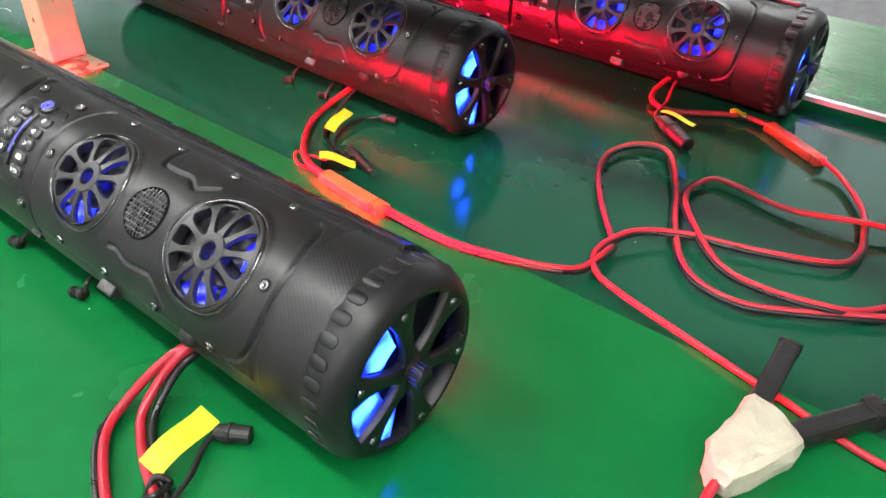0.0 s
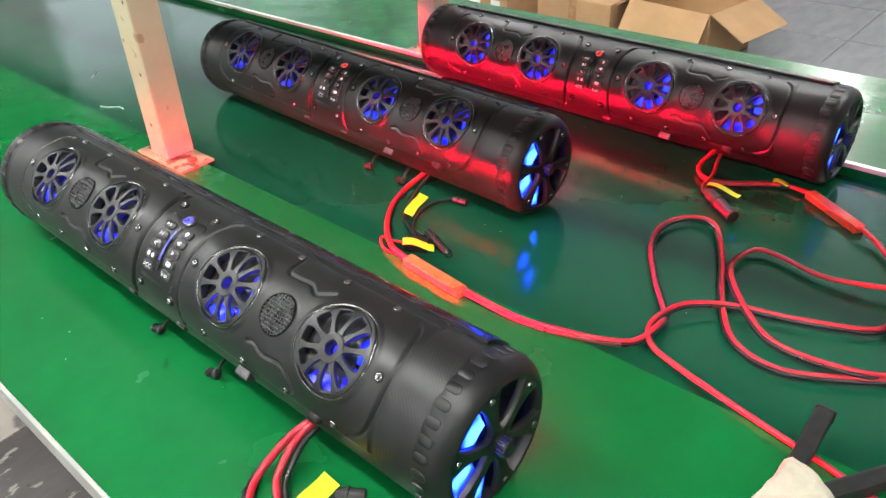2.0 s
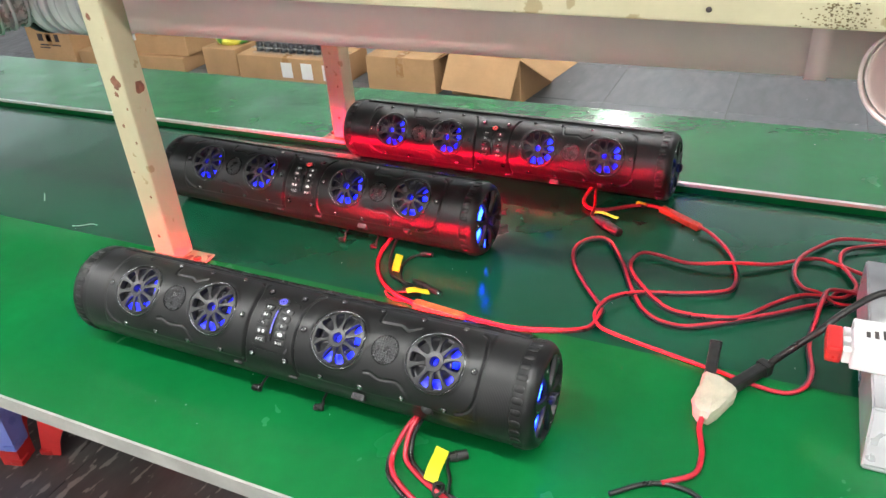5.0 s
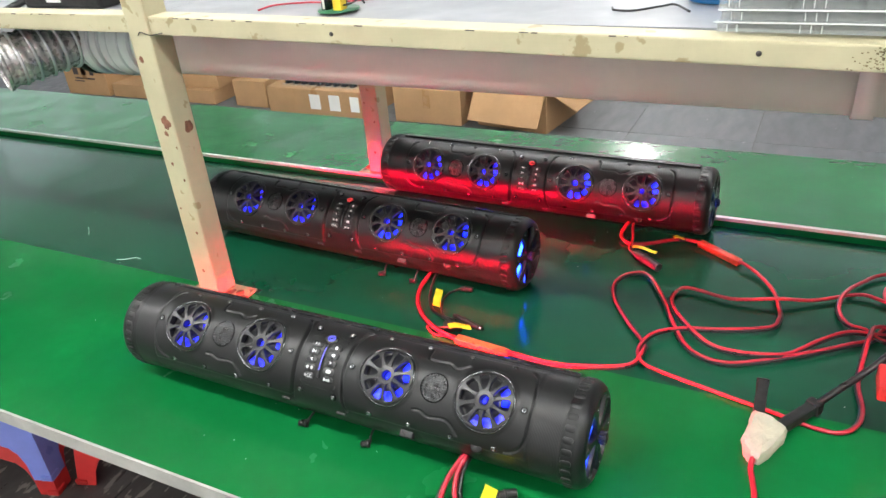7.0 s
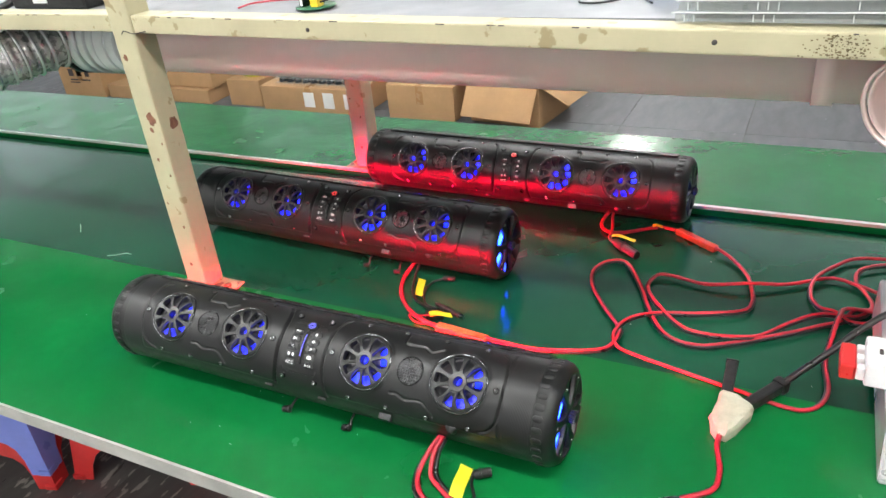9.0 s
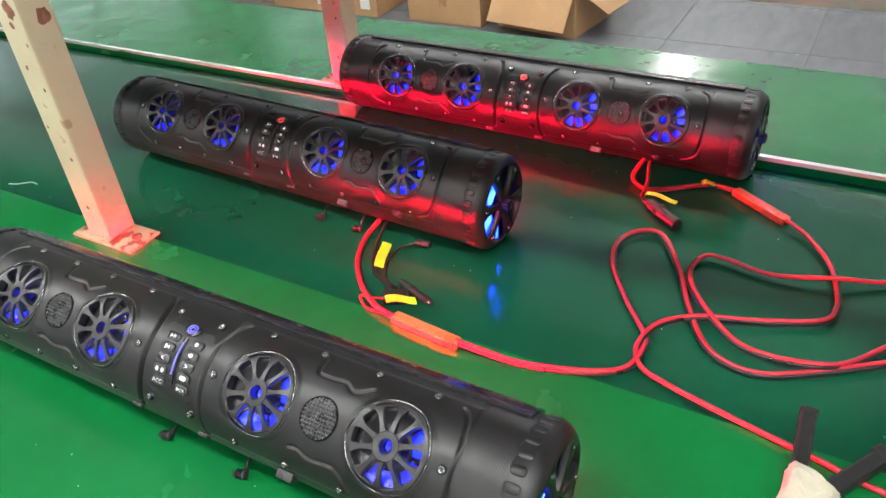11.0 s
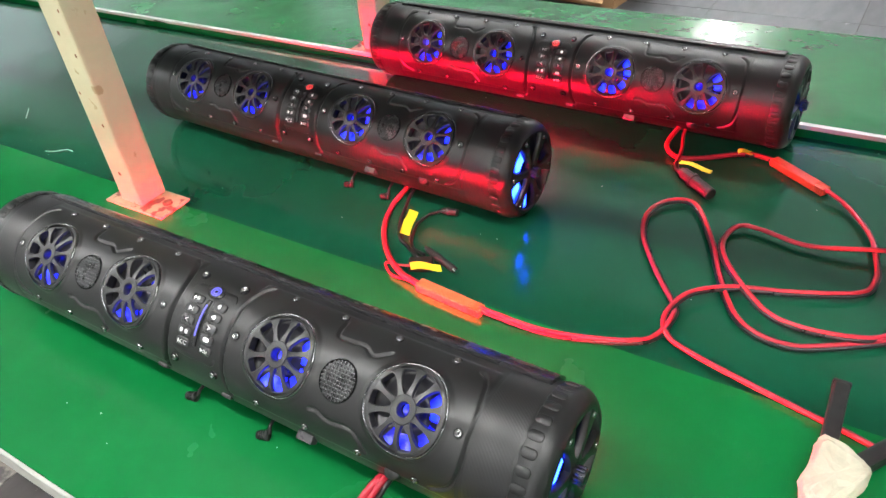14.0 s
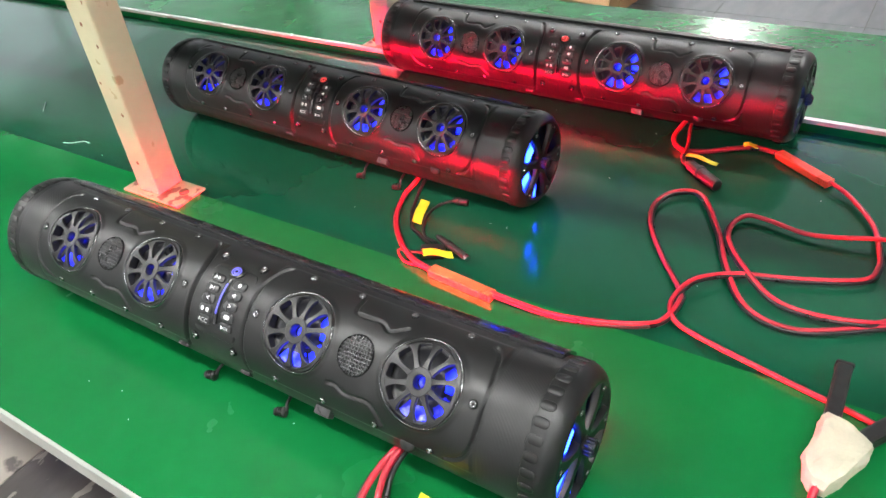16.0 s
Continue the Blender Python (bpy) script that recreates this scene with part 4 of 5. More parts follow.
tube("red_wire", [(0.2223, 0.6648, 0.0122), (0.2156, 0.638, 0.0082), (0.2076, 0.6045, -0.0058), (0.2261, 0.5828, -0.0088), (0.2548, 0.591, -0.0098), (0.304, 0.6208, -0.0088), (0.3419, 0.6157, -0.0073)], 0.0033, M["red_wire"], lead)
tube("red_wire", [(0.2243, 0.6648, 0.0122), (0.2219, 0.6305, 0.0022), (0.2301, 0.5943, -0.0058), (0.2322, 0.5634, -0.0088)], 0.0024, M["red_wire"], lead)
tube("black_wire", [(0.304, 0.6187, -0.0098), (0.3214, 0.6218, -0.0078), (0.3419, 0.6136, -0.0078)], 0.003, M["black_wire"], lead)
tube("black_wire", [(0.2322, 0.5685, -0.0088), (0.2373, 0.5532, -0.0078), (0.2466, 0.543, -0.0068)], 0.003, M["black_wire"], lead)
plug("plug", (0.2445, 0.5461, -0.0053), (0.2927, 0.5082, -0.0053), 0.009, lead)
flat_tag("paper_tag", (0.2373, 0.5646, -0.0048), (0.2783, 0.5604, -0.0058), 0.008, 0, lead)
flat_tag("paper_tag", (0.2957, 0.6158, -0.0046), (0.3121, 0.622, -0.0046), 0.010, 0, lead)
tagged(lead, "red lead with black plug and yellow tags beside rail", "cable lead", "cable leads")


def dust_plug(x, y, top, dx, label, base=0.0):
    """A small rubber cover that hangs by its strap and lies on the table."""
    ob = empty("dust_plug", x, y, base)
    tube("strap", [(0, 0.02, top), (dx * 0.3, 0.006, top * 0.7), (dx * 0.6, -0.004, 0.012), (dx, -0.008, 0.006)], 0.0016, M["rubber"], ob, 6)
    lathed("cover", [(0, 0.0), (0, 0.0048), (0.003, 0.0048), (0.003, 0.0036), (0.011, 0.0033), (0.011, 0.0)], M["rubber"], ob, 16, "x", False, pose(dx, -0.009, 0.005, 0, 0, 200 + 900 * dx))
    for k in range(3):
        lathed("ridge", [(0.004 + 0.002 * k, 0.0038), (0.0045 + 0.002 * k, 0.0043), (0.005 + 0.002 * k, 0.0038)], M["rubber"], ob, 12, "x", True, pose(dx, -0.009, 0.005, 0, 0, 200 + 900 * dx))
    return tagged(ob, label, "dust plug", "dust plugs")


dust_plug(-0.022, -0.006, 0.022, -0.006, "small black rubber dust plug hanging below the sound bar")
dust_plug(0.062, -0.008, 0.022, 0.002, "small black rubber dust plug hanging below the sound bar")
for bx, by in ((-0.137, 0.366), (-0.075, 0.362)):
    dust_plug(bx, by, 0.022, 0.004, "small black rubber dust plug lit red below the bar", BELT)


# a taped cable adapter with two black sockets
def splitter():
    ob = empty("taped_adapter", 0.48, 0.146, 0.0)
    rnd = random.Random(5)
    bm = bmesh.new()
    outline = [(-0.011, -0.036), (-0.0175, -0.028), (-0.021, -0.012), (-0.0185, 0.012), (-0.0165, 0.034), (-0.013, 0.041), (0.004, 0.036), (0.02, 0.027), (0.028, 0.02), (0.025, 0.006), (0.011, -0.022), (0.001, -0.037)]
    rings = []
    for z, s in ((0.0005, 0.9), (0.006, 1.0), (0.016, 1.0), (0.023, 0.93), (0.026, 0.72)):
        rings.append([bm.verts.new((p[0] * s + rnd.uniform(-0.0012, 0.0012), p[1] * s + rnd.uniform(-0.0012, 0.0012), z + (rnd.uniform(-0.0014, 0.0014) if z > 0.001 else 0))) for p in outline])
    n = len(outline)
    for a, b in zip(rings, rings[1:]):
        for k in range(n):
            bm.faces.new((a[k], a[(k + 1) % n], b[(k + 1) % n], b[k]))
    bm.faces.new(rings[0])
    c = bm.verts.new((0.002, 0.0, 0.0275))
    for k in range(n):
        bm.faces.new((rings[-1][k], rings[-1][(k + 1) % n], c))
    bmesh.ops.subdivide_edges(bm, edges=list(bm.edges), cuts=2, use_grid_fill=True, smooth=0.6)
    for v in bm.verts:
        if v.co.z > 0.002:
            v.co += Vector((noise.noise(v.co * 150), noise.noise(v.co * 150 + Vector((9, 0, 0))), noise.noise(v.co * 150 + Vector((0, 9, 0))))) * 0.0014
    bm.transform(Matrix.Diagonal((0.92, 0.95, 0.82, 1)))
    part("wrapping", bm, M["tape"], ob, "crumpled cream tape wrapping")
    for ang, ln, nm in ((91, 0.083, "socket"), (57, 0.078, "plug_body")):
        m = pose(-0.007 if ang > 80 else 0.012, 0.03 if ang > 80 else 0.016, 0.012, 0, 0, ang)
        s = part(nm, boxed(0, 0.02 + ln * 0.58, -0.0066, 0.0066, -0.0064, 0.0064, 0.0025, m), M["rubber"], ob, "black moulded plug body")
        if ang > 80:
            part("rim", boxed(0.0185 + ln * 0.58, 0.0222 + ln * 0.58, -0.0073, 0.0073, -0.007, 0.007, 0.002, m), M["rubber"], s)
        else:
            part("strain_relief", boxed(0.018 + ln * 0.58, 0.03 + ln * 0.58, -0.0088, 0.0088, -0.0082, 0.0082, 0.003, m), M["rubber"], s)
    tube("red_wire", [(-0.005, -0.03, 0.012), (-0.006, -0.045, 0.006), (-0.002, -0.062, 0.004), (0.002, -0.085, 0.004), (-0.002, -0.112, 0.004), (-0.03, -0.135, 0.004)], 0.003, M["red_wire"], ob)
    return tagged(ob, "cream-taped cable adapter with black moulded sockets on the table", "cable adapter")


splitter()
bc = empty("power_cable", 0, 0, 0)
tube("cord", [(0.529, 0.215, 0.0145), (0.547, 0.236, 0.024), (0.578, 0.265, 0.042), (0.61, 0.298, 0.062), (0.65, 0.33, 0.075), (0.72, 0.35, 0.068), (0.85, 0.36, 0.0665)], 0.0042, M["black_wire"], bc)
tagged(bc, "glossy black power cord rising onto the power supply", "power cable")
bc = empty("power_cable", 0, 0, 0)
tube("cord", [(0.405, -0.02, 0.003), (0.44, 0.008, 0.003), (0.475, 0.012, 0.003), (0.50, -0.005, 0.003), (0.515, -0.04, 0.003), (0.55, -0.08, 0.003)], 0.0026, M["black_wire"], bc)
tagged(bc, "thin black cord curled near the table edge", "power cable")


def power_supply():
    ob = empty("power_supply", 0.66, 0.104, 0)
    H = 0.06
    prof = [(0.0, 0.0), (0.0, 0.006), (0.026, H), (0.32, H), (0.32, 0.0)]
    bm = bmesh.new()
    a = [bm.verts.new((-0.030, y, z + 0.0004)) for y, z in prof]
    b = [bm.verts.new((0.24, y, z + 0.0004)) for y, z in prof]
    for k in range(5):
        bm.faces.new((a[k], a[(k + 1) % 5], b[(k + 1) % 5], b[k]))
    bm.faces.new(a)
    bm.faces.new(b)
    bmesh.ops.bevel(bm, geom=list(bm.edges), offset=0.002, segments=2, affect="EDGES")
    body = part("case", bm, M["steel"], ob, "grey sheet steel case with sloped front")
    sl = math.degrees(math.atan2(H - 0.006, 0.026))
    lathed("knob", [(0, 0.0), (0, 0.012), (0.012, 0.010), (0.014, 0.0)], M["rubber"], ob, 24, "z", False, pose(0.03, 0.013, 0.034, sl, 0, 0))
    part("display", boxed(0.06, 0.15, -0.018, 0.018, 0, 0.003, 0.001, pose(0, 0.012, 0.033, sl, 0, 0)), M["black_gloss"], ob, "dark display window")
    part("terminal_block", boxed(0.0, 0.07, 0.045, 0.085, H, H + 0.02, 0.002), M["black_gloss"], ob)
    part("vent_strip", boxed(0.0, 0.2, 0.16, 0.30, H + 0.0004, H + 0.0024, 0.0006), M["white_pl"], ob, "pale label plate")
    for k in range(4):
        part("text_bar", boxed(0.01, 0.07 - 0.01 * (k % 2), 0.28 - 0.014 * k, 0.286 - 0.014 * k, H + 0.0024, H + 0.0029), M["ink" if k else "red_pl"], ob)
    return tagged(ob, "grey steel bench power supply with sloped front on table", "power supply")


power_supply()
tp = empty("terminal_plug", 0.634, 0.212, 0.0608)
part("body", boxed(-0.026, 0.022, -0.028, 0.028, 0.0, 0.03, 0.003), M["white_pl"], tp)
for k in range(3):
    part("tooth", boxed(-0.034, -0.026, -0.024 + 0.018 * k, -0.014 + 0.018 * k, 0.004, 0.02, 0.0015), M["white_pl"], tp)
part("lever", boxed(-0.05, -0.034, -0.022, 0.022, 0.0, 0.02, 0.003), M["red_pl"], tp, "bright red lever")
for k in range(3):
    part("mark", boxed(-0.014 + 0.008 * k, -0.010 + 0.008 * k, -0.006, 0.004 + 0.003 * k, 0.03, 0.0305), M["ink"], tp)
tagged(tp, "white terminal plug with red lever on the power supply", "terminal plug")


# ---- ducts that branch from the pipe ----
def ribbed_duct(points, r, material, label, rib=0.0022, pitch=0.014, wire=0.0):
    line = spline(points, 12)
    total = sum((b - a).length for a, b in zip(line, line[1:]))
    steps = int(total / (pitch / 4))
    fine, j, acc = [], 0, 0.0
    seg = [(a, b, (b - a).length) for a, b in zip(line, line[1:])]
    for k in range(steps):
        want = total * k / (steps - 1)
        while j < len(seg) - 1 and acc + seg[j][2] < want:
            acc += seg[j][2]
            j += 1
        fine.append(seg[j][0].lerp(seg[j][1], min(1, (want - acc) / seg[j][2])))
    rr = [r + rib * (1, 0.2, -0.6, 0.2)[k % 4] for k in range(steps)]
    ob = empty("flexible_duct", *points[0])
    inv = -Vector(points[0])
    v, f = tube_mesh([p + inv for p in fine], rr, 40)
    f = f[:-2]
    me = link_mesh("hose", v, f, M[material], ob, "", True)
    mod = me.modifiers.new("thickness", "SOLIDIFY")
    mod.thickness = 0.0015
    e, d = fine[-1] + inv, (fine[-1] - fine[-3]).normalized()
    v, f = tube_mesh([e - d * 0.002, e + d * 0.004], r + 0.0035, 40)
    rim = link_mesh("rim", v, f[:-2], M[material], ob, "crimped end", True)
    mod = rim.modifiers.new("thickness", "SOLIDIFY")
    mod.thickness = 0.003
    if wire:
        step = max(2, int(steps * wire / total))
        for k in range(step, steps - step, step):
            c, d = fine[k] + inv, (fine[k + 1] - fine[k - 1]).normalized()
            v, f = tube_mesh([c - d * 0.003, c - d * 0.001, c + d * 0.001, c + d * 0.003], [r + 0.001, r + 0.0055, r + 0.0055, r + 0.001], 40)
            link_mesh("spiral_wire", v, f[:-2], M["steel"], ob, "grey wire turn", True)
    if material == "white_pl":
        lathed("collar", [(-0.002, r), (-0.002, r + 0.006), (0.012, r + 0.006), (0.012, r)], M["rubber"], ob, 40, label="dark collar")
    return tagged(ob, label, "flexible duct", "ducts under the shelf")


ribbed_duct([(-0.672, 0.35, 0.38), (-0.684, 0.3, 0.377), (-0.702, 0.25, 0.371), (-0.722, 0.205, 0.366)], 0.04, "flex", "crinkled silver foil duct end open below the shelf", 0.0015, 0.012, 0.024)
ribbed_duct([(-0.675, 0.36, 0.372), (-0.592, 0.36, 0.372), (-0.508, 0.36, 0.372)], 0.055, "white_pl", "white ribbed flexible hose around the duct pipe", 0.004, 0.03, 0.028)
ribbed_duct([(0.64, 0.36, 0.374), (0.634, 0.3, 0.372), (0.62, 0.25, 0.369), (0.605, 0.215, 0.366)], 0.043, "pvc", "short pale duct branch with its mouth wide open", 0.0004, 0.03)


# ---- things on the shelf ----
SH = 0.4425


def clear_tray(z, dx):
    ob = empty("clear_tray", 0.384 + dx, 0.205, z)
    W, D, hh, t = 0.30, 0.2, 0.0108, 0.001
    bm = bmesh.new()
    box(bm, 0, W, 0, D, 0, t)
    box(bm, 0, W, 0, t, t, hh)
    box(bm, 0, W, D - t, D, t, hh)
    box(bm, 0, t, t, D - t, t, hh)
    box(bm, W - t, W, t, D - t, t, hh)
    part("shell", bm, M["clear"], ob)
    for k in range(1, 5):
        part("divider", boxed(W * k / 5 - 0.0006, W * k / 5 + 0.0006, t, D - t, t, hh - 0.003), M["clear"], ob)
    part("rim", boxed(-0.003, W + 0.003, -0.003, 0.0, hh - 0.0013, hh, 0.0003), M["frost"], ob)
    part("rim", boxed(-0.003, W + 0.003, D, D + 0.003, hh - 0.0013, hh, 0.0003), M["frost"], ob)
    for k in (0.03, 0.06, 0.24, 0.27, 0.3, 0.52, 0.76):
        part("rib", boxed(W * k - 0.0005, W * k + 0.0005, -0.0012, -0.0002, 0.001, hh - 0.003), M["frost"], ob)
    return tagged(ob, "clear plastic tray in a stack on the shelf", "plastic tray", "stack of clear trays")


for k in range(6):
    clear_tray(SH + 0.0114 * k, 0.003 * (k % 2))


def circuit_board():
    ob = empty("circuit_board", -0.088, 0.268, SH)
    lathed("board", [(0.003, 0.0), (0.003, 0.027), (0.0046, 0.027), (0.0046, 0.0)], M["pcb"], ob, 32, "z")
    for x, y, r, h in ((-0.014, -0.006, 0.0065, 0.03), (-0.014, 0.008, 0.0065, 0.03), (0.0, 0.013, 0.005, 0.02)):
        c = lathed("capacitor", [(0.0046, 0.0), (0.0046, r), (h - 0.001, r), (h, r - 0.001), (h, 0.0)], M["black_gloss"], ob, 20, "z", False, pose(x, y, 0))
        part("stripe", boxed(x - 0.0016, x + 0.0016, y - r - 0.0004, y - r + 0.001, 0.006, h - 0.004), M["label"], c, "pale stripe")
    part("transformer", boxed(0.001, 0.013, -0.014, 0.0, 0.0046, 0.019, 0.001), M["gold"], ob, "yellow taped coil")
    tube("lead", [(0.012, -0.008, 0.01), (0.022, -0.004, 0.012), (0.032, 0.004, 0.016), (0.04, 0.0, 0.012)], 0.0012, M["black_wire"], ob)
    lathed("standoff", [(0.0, 0.0), (0.0, 0.003), (0.003, 0.003), (0.003, 0.0)], M["chrome"], ob, 10, "z")
    return tagged(ob, "small round circuit board with tall capacitors on shelf", "circuit board")


circuit_board()
for nm, mt, pts, lab in (("wire", "red_wire", [(-0.215, 0.262, SH + 0.002), (-0.205, 0.285, SH + 0.004), (-0.17, 0.31, SH + 0.003), (-0.12, 0.322, SH + 0.002), (-0.06, 0.36, SH + 0.002)], "loose red wire lying on the white shelf"),
                         ("wire", "black_wire", [(0.258, 0.303, SH + 0.002), (0.264, 0.29, SH + 0.002), (0.285, 0.288, SH + 0.002), (0.31, 0.306, SH + 0.003), (0.325, 0.312, SH + 0.004), (0.345, 0.287, SH + 0.002)], "loose black wire lying on the white shelf"),
                         ("wire", "black_wire", [(-0.3665, 0.1845, 0.425), (-0.36, 0.184, 0.43), (-0.345, 0.1855, 0.426), (-0.322, 0.187, 0.429)], "bit of dark wire caught on the shelf post"),
                         ("wire", "black_wire", [(-0.25, 0.36, SH + 0.002), (-0.235, 0.352, SH + 0.002), (-0.22, 0.368, SH + 0.002)], "short offcut of dark wire on the shelf")):
    w = empty(nm, *pts[0])
    tube("strand", [Vector(p) - Vector(pts[0]) for p in pts], 0.0007 if "caught" in lab else 0.0013, M[mt], w)
    tagged(w, lab, "wire", "loose wires on the shelf")

ad = empty("power_adapter", -0.6, 0.3, SH)
part("case", boxed(-0.09, 0.085, -0.04, 0.04, 0.0004, 0.035, 0.006), M["rubber"], ad)
part("sticker", boxed(-0.035, -0.002, -0.0408, -0.0398, 0.010, 0.024), M["label"], ad, "white paper sticker")
tube("cord", [(-0.088, -0.01, 0.016), (-0.11, -0.03, 0.008), (-0.14, -0.07, -0.01), (-0.17, -0.125, -0.03), (-0.21, -0.15, -0.06)], 0.006, M["rubber"], ad)
tagged(ad, "black power adapter with white sticker on the shelf", "power adapter")

gl = empty("plastic_film", 0.365, 0.345, SH)
bm = bmesh.new()
bmesh.ops.create_icosphere(bm, subdivisions=3, radius=0.03)
for v in bm.verts:
    q = noise.noise(v.co * 60)
    v.co = Vector((v.co.x * 1.2, v.co.y * 0.8, max(0.0005, v.co.z * 0.5 + 0.012))) * (1 + 0.35 * q)
part("film", bm, M["glove"], gl)
tagged(gl, "crumpled blue plastic film on the white shelf", "plastic film")


# ---- cartons behind the table ----
def carton(x0, x1, y0, d, z0, h, label, tape=True, labels=(), marks=(), rz=0):
    ob = empty("carton", (x0 + x1) / 2, y0 + d / 2, z0, 0, 0, rz)
    w = (x1 - x0) / 2
    part("box", boxed(-w, w, -d / 2, d / 2, 0.001, h, 0.006), M["card"], ob)
    if tape:
        part("tape_strip", boxed(-0.022, 0.022, -d / 2 - 0.0012, -d / 2 + 0.002, h * 0.45, h - 0.004), M["tape_clear"], ob, "shiny brown tape")
        part("tape_strip", boxed(-0.022, 0.022, -d / 2 + 0.002, d / 2, h - 0.003, h + 0.0012), M["tape_clear"], ob, "shiny brown tape")
        part("flap_seam", boxed(-w + 0.004, w - 0.004, -0.002, 0.002, h - 0.004, h + 0.0006), M["ink"], ob)
    for lx, lz, lw, lh in labels:
        part("paper_label", boxed(lx - lw / 2, lx + lw / 2, -d / 2 - 0.002, -d / 2 + 0.002, lz - lh / 2, lz + lh / 2), M["label"], ob, "white paper label")
    for lx, lz, lw, lh in marks:
        part("print_mark", boxed(lx - lw / 2, lx + lw / 2, -d / 2 - 0.0012, -d / 2 + 0.002, lz - lh / 2, lz + lh / 2), M["ink"], ob)
    return tagged(ob, label, "carton", "cartons on the floor")


carton(-4.40, -3.98, 2.95, 0.36, FLOOR, 0.25, "brown cardboard carton with dark printed marks on floor", marks=((-0.08, 0.17, 0.05, 0.05), (0.0, 0.17, 0.05, 0.05), (0.08, 0.17, 0.04, 0.05), (0.0, 0.12, 0.2, 0.01), (-0.06, 0.1, 0.1, 0.008)))
carton(-3.95, -3.02, 2.96, 0.5, FLOOR, 0.094, "flattened brown cardboard cartons stacked under others on floor", tape=False)
carton(-4.14, -3.72, 3.36, 0.38, FLOOR, 0.36, "tall brown cardboard carton with dark print on floor", labels=((-0.12, 0.16, 0.06, 0.03),), marks=((0.04, 0.12, 0.09, 0.04), (0.06, 0.08, 0.18, 0.008)))
carton(-3.5, -3.0, 3.0, 0.4, FLOOR + 0.095, 0.26, "brown cardboard carton with white label, on flattened cartons", labels=((-0.2, 0.13, 0.06, 0.09),))
carton(-2.86, -2.6, 2.98, 0.3, FLOOR, 0.17, "small brown carton holding a green and yellow bag", tape=False)
carton(-2.55, -1.84, 2.93, 0.34, FLOOR, 0.16, "long brown cardboard carton with white labels on floor", labels=((0.0, 0.085, 0.075, 0.09), (0.14, 0.085, 0.075, 0.095), (0.28, 0.085, 0.06, 0.09)), marks=((0.145, 0.07, 0.02, 0.02), (0.13, 0.1, 0.04, 0.008)))
carton(-1.80, -1.5, 3.3, 0.34, FLOOR, 0.26, "brown cardboard carton standing behind the others")
carton(-1.66, -1.24, 2.95, 0.42, FLOOR, 0.2, "brown cardboard carton with loosely closed flaps", marks=())

bagm = empty("plastic_bag", -2.72, 3.13, FLOOR + 0.17)
bm = bmesh.new()
bmesh.ops.create_icosphere(bm, subdivisions=3, radius=0.1)
for v in bm.verts:
    v.co = Vector((v.co.x * 1.15, v.co.y * 1.0, max(0.0008, v.co.z * 0.55 + 0.03) * (1 + 0.5 * noise.noise(v.co * 18))))
part("bag", bm, M["bag"], bagm)
tagged(bagm, "crumpled green and yellow plastic bag on a carton", "plastic bag")


def blister_tray(z):
    ob = empty("blister_tray", -2.2, 3.08, z)
    part("sheet", boxed(-0.27, 0.27, -0.1, 0.12, 0.0006, 0.004, 0.001), M["clear"], ob)
    for k in range(9):
        for r in range(2):
            lathed("pocket", [(0.004, 0.024), (0.026, 0.021), (0.028, 0.017), (0.028, 0.0)], M["black_gloss"], ob, 14, "z", False, pose(-0.235 + 0.0585 * k, -0.06 + 0.1 * r, 0), "dark round pocket")
    return tagged(ob, "tray of small dark round parts on a carton", "blister tray", "stack of blister trays")


blister_tray(FLOOR + 0.1605)
blister_tray(FLOOR + 0.1895)


def open_carton():
    ob = empty("open_carton", -0.93, 3.16, FLOOR, 0, 0, -8)
    w, d, h, t = 0.21, 0.19, 0.23, 0.005
    part("wall_panel", boxed(-w, w, -d, -d + t, 0.001, h), M["card"], ob)
    part("wall_panel", boxed(-w, w, d - t, d, 0.001, h), M["card"], ob)
    part("wall_panel", boxed(-w, -w + t, -d + t, d - t, 0.001, h), M["card"], ob)
    part("wall_panel", boxed(w - t, w, -d + t, d - t, 0.001, h), M["card"], ob)
    part("bottom", boxed(-w + t, w - t, -d + t, d - t, 0.001, 0.008), M["card_in"], ob)
    part("flap", boxed(-w, w, -0.2, 0, -t / 2, t / 2, 0, pose(0, -d - 0.002, h + 0.002, 58, 0, 0)), M["card"], ob, "flap folded out and down")
    part("flap", boxed(0, 0.19, -d, d, -t / 2, t / 2, 0, pose(w + 0.002, 0, h + 0.002, 0, 28, 0)), M["card"], ob, "flap folded out")
    part("flap", boxed(-0.19, 0, -d, d, -t / 2, t / 2, 0, pose(-w - 0.002, 0, h + 0.002, 0, -30, 0)), M["card"], ob, "flap folded out")
    part("flap", boxed(-w, w, 0, 0.2, -t / 2, t / 2, 0, pose(0, d + 0.002, h + 0.002, 25, 0, 0)), M["card"], ob, "flap folded up")
    return tagged(ob, "open brown cardboard carton with flaps spread wide", "carton", "cartons on the floor")


open_carton()


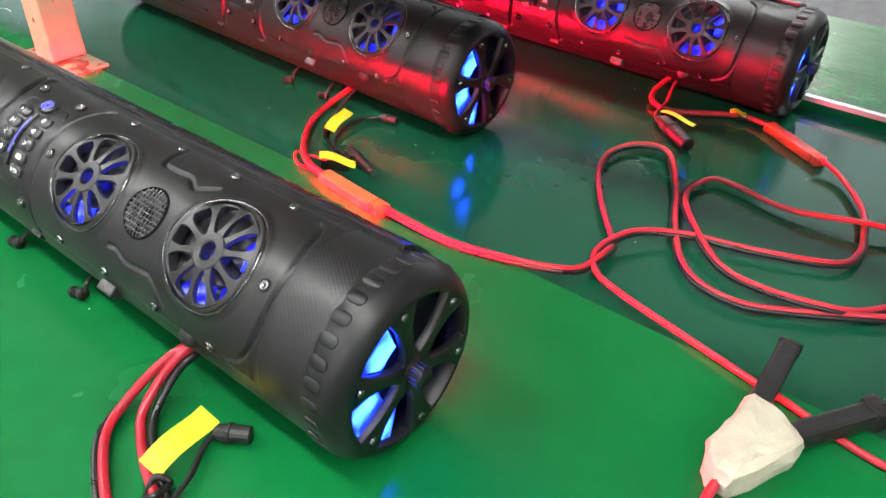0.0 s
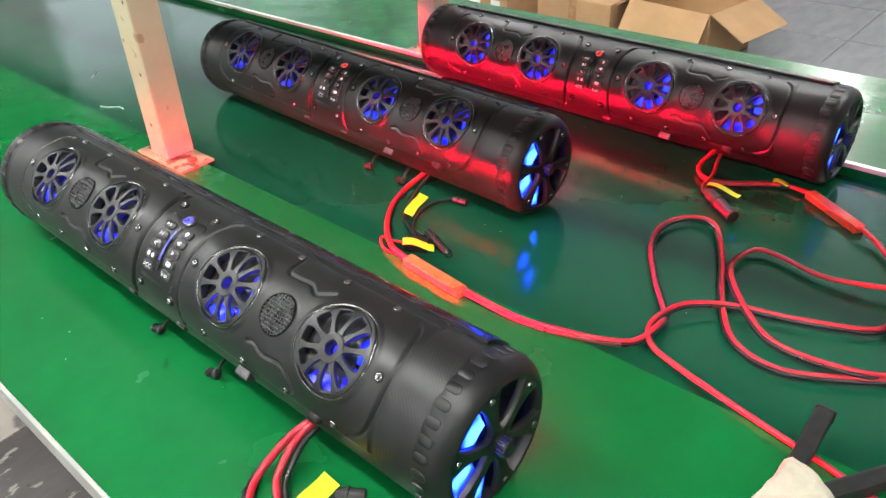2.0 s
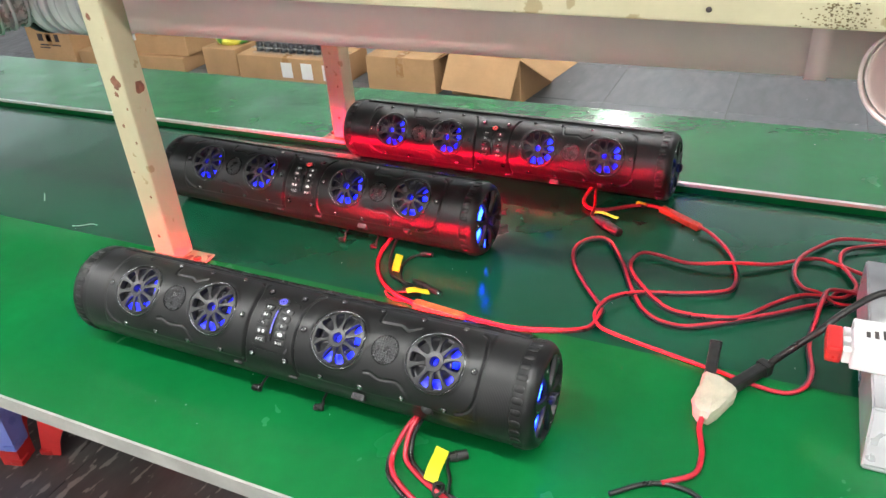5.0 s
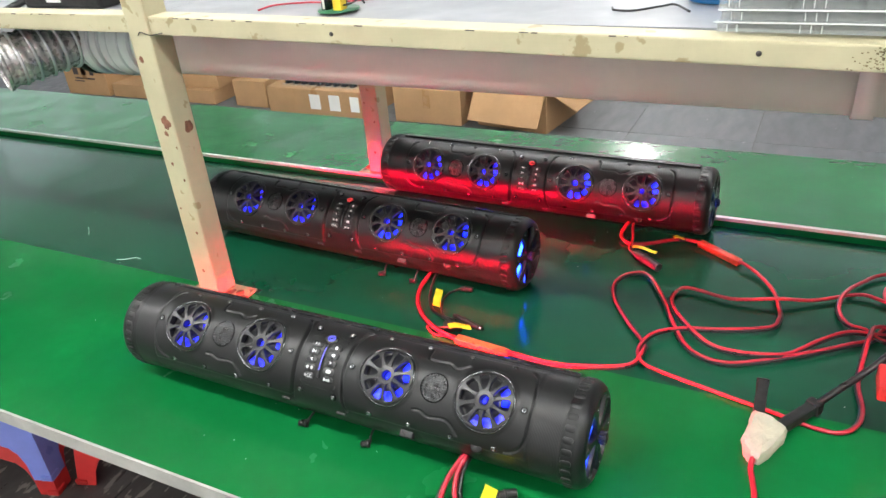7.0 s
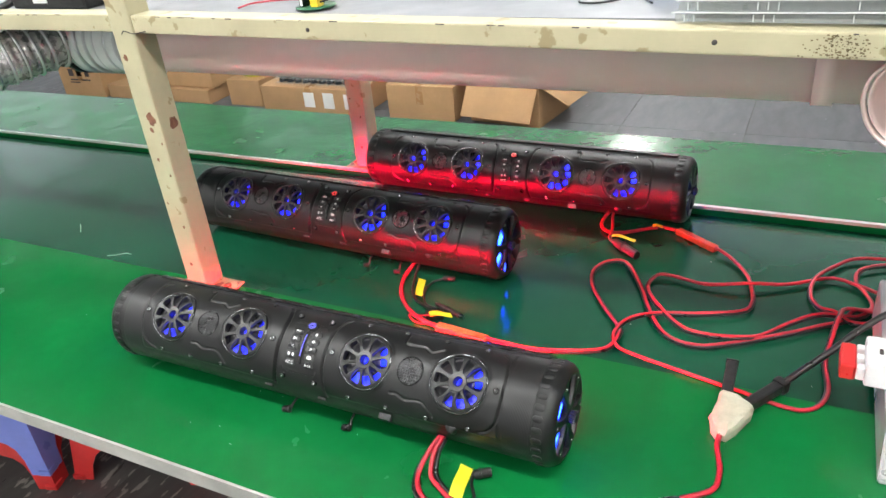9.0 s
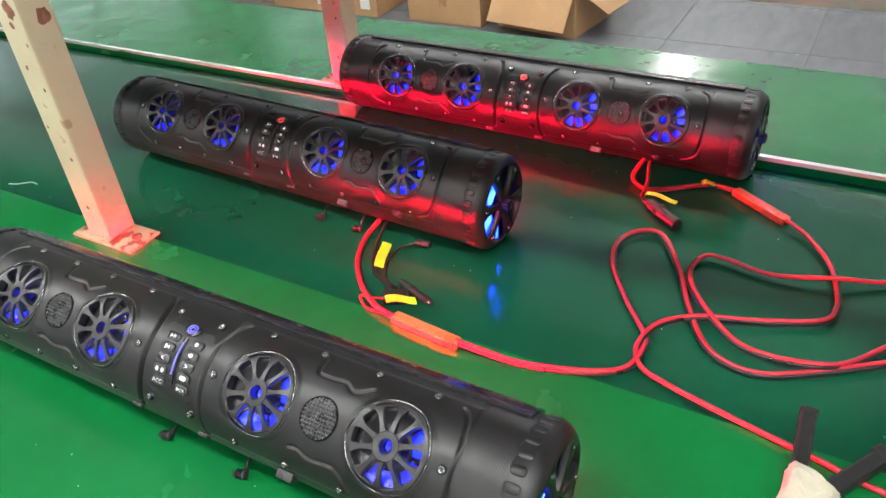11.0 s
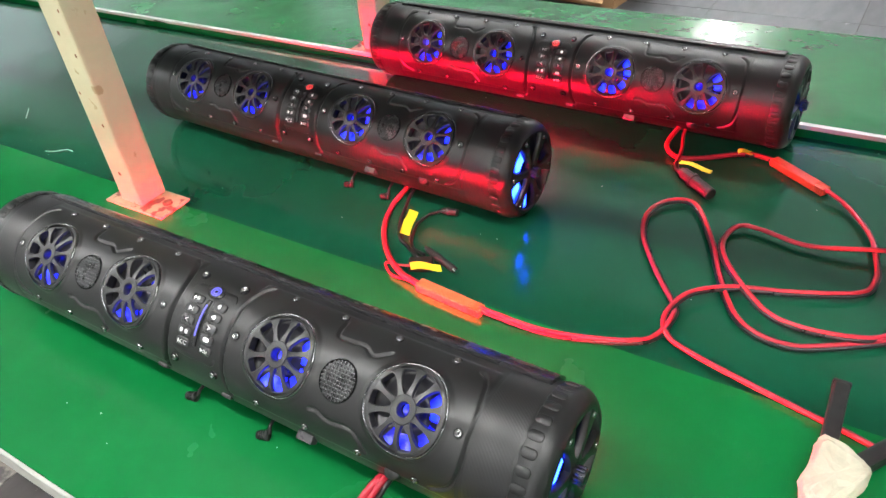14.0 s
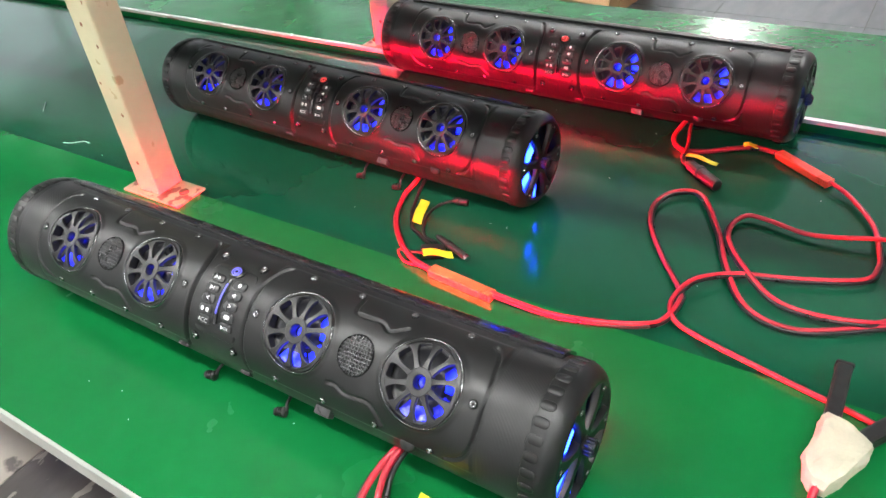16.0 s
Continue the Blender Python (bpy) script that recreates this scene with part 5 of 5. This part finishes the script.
# ---- plastic stools under the table ----
def stool_shell(name, m, z0, z1, s0, s1, material, parent, label=""):
    """Four splayed legs of folded panels and a seat, as one moulded shell."""
    t = 0.004
    for k in range(4):
        r = pose(0, 0, 0, 0, 0, 90 * k)
        bm = bmesh.new()
        for mir, rr in ((1, r), (-1, r @ pose(0, 0, 0, 0, 0, 90))):
            pts = []
            for f, wd in ((0.0, 0.052), (0.1, 0.055), (0.17, 0.066), (0.21, 0.085), (0.235, 0.12), (0.245, 0.3), (1.0, 0.30)):
                z = z0 + (z1 - z0) * f
                half = s0 + (s1 - s0) * f
                wd = min(wd, half)
                pts.append((half, z, wd))
            rows = []
            for half, z, wd in pts:
                rows.append([bm.verts.new(rr @ Vector((mir * half, -half, z))), bm.verts.new(rr @ Vector((mir * (half - wd), -half, z))),
                             bm.verts.new(rr @ Vector((mir * (half - wd), -half + t, z))), bm.verts.new(rr @ Vector((mir * (half - t), -half + t, z)))])
            for a, b in zip(rows, rows[1:]):
                for i in range(4):
                    j = (i + 1) % 4
                    bm.faces.new((a[i], a[j], b[j], b[i]))
            bm.faces.new(rows[0])
            bm.faces.new(rows[-1])
        bm.transform(m)
        legs = part("leg", bm, material, parent, label)
    part("seat", boxed(-s1 - 0.006, s1 + 0.006, -s1 - 0.006, s1 + 0.006, z1, z1 + 0.018, 0.008, m), material, parent, label)
    part("foot_rim", boxed(-s0 - 0.003, -s0 + 0.03, -s0 - 0.003, -s0 + 0.03, z0, z0 + 0.016, 0.003, m), material, parent, label)
    part("foot_rim", boxed(s0 - 0.03, s0 + 0.003, -s0 - 0.003, -s0 + 0.03, z0, z0 + 0.016, 0.003, m), material, parent, label)
    return legs


def stool(x, y, rz, colour, label, z=0.0):
    ob = empty("stool", x, y, FLOOR + z, 0, 0, rz)
    stool_shell("stool", pose(0, 0, 0), 0.0005, 0.44, 0.19, 0.13, M[colour], ob)
    return tagged(ob, label, "stool", "plastic stools")


stool(-1.335, 0.305, 18, "red_pl", "red plastic stool under a nested blue stool")
stool(-1.335, 0.305, 18, "blue_pl", "pale blue plastic stool nested on a red one", 0.05)
stool(-0.955, 0.466, 17, "red_pl", "red plastic stool pushed under the table")


# ---- floor tiles ----
tile_me = bpy.data.meshes.new("tile")
bm = boxed(-0.2985, 0.2985, -0.2985, 0.2985, -0.003, 0.0, 0.0015)
bm.to_mesh(tile_me)
bm.free()
shaded_me = tile_me.copy()
pale_me = tile_me.copy()
tile_me.materials.append(M["tile"])
shaded_me.materials.append(M["shaded_tile"])
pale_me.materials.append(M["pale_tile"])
for i in range(17):
    for j in range(13):
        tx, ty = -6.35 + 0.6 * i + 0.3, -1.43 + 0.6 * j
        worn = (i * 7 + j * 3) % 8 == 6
        # tiles under the table get the colour that has its shade painted in
        t = new("tile", (pale_me if worn else shaded_me) if ty < 1.1 and tx > -2.2 else tile_me)
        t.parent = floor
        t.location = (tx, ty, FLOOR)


# ---- bits of thread and grit on the table ----
def scrap(pts, label):
    ob = empty("thread_scrap", *pts[0])
    tube("thread", [Vector(p) - Vector(pts[0]) for p in pts], 0.0006, M["label"], ob, 6)
    return tagged(ob, label, "thread scrap", "scraps on the table")


scrap([(-0.83, 0.33, BELT + 0.001), (-0.815, 0.318, BELT + 0.001), (-0.80, 0.305, BELT + 0.001)], "short white thread scrap on the dark belt")
scrap([(-0.655, 0.245, BELT + 0.001), (-0.64, 0.25, BELT + 0.001), (-0.625, 0.262, BELT + 0.001), (-0.61, 0.262, BELT + 0.001)], "short white thread scrap on the dark belt")
rnd = random.Random(11)
grit = bmesh.new()
for k in range(60):
    gx = rnd.uniform(-1.2, 0.6)
    on_belt = rnd.random() < 0.5
    gy = rnd.uniform(0.23, 0.69) if on_belt else rnd.choice((rnd.uniform(-0.12, 0.2), rnd.uniform(0.73, 1.0)))
    q = rnd.uniform(0.0003, 0.0006)
    gz = BELT if on_belt else 0.0
    box(grit, -q, q, -q * 0.6, q * 0.6, 0, q * 0.6, 0, pose(gx, gy, gz + 0.0001, 0, 0, rnd.uniform(0, 180)))
tagged(part("grit", grit, M["label"], None), "tiny white specks scattered over the green table", "grit", kind="stuff")
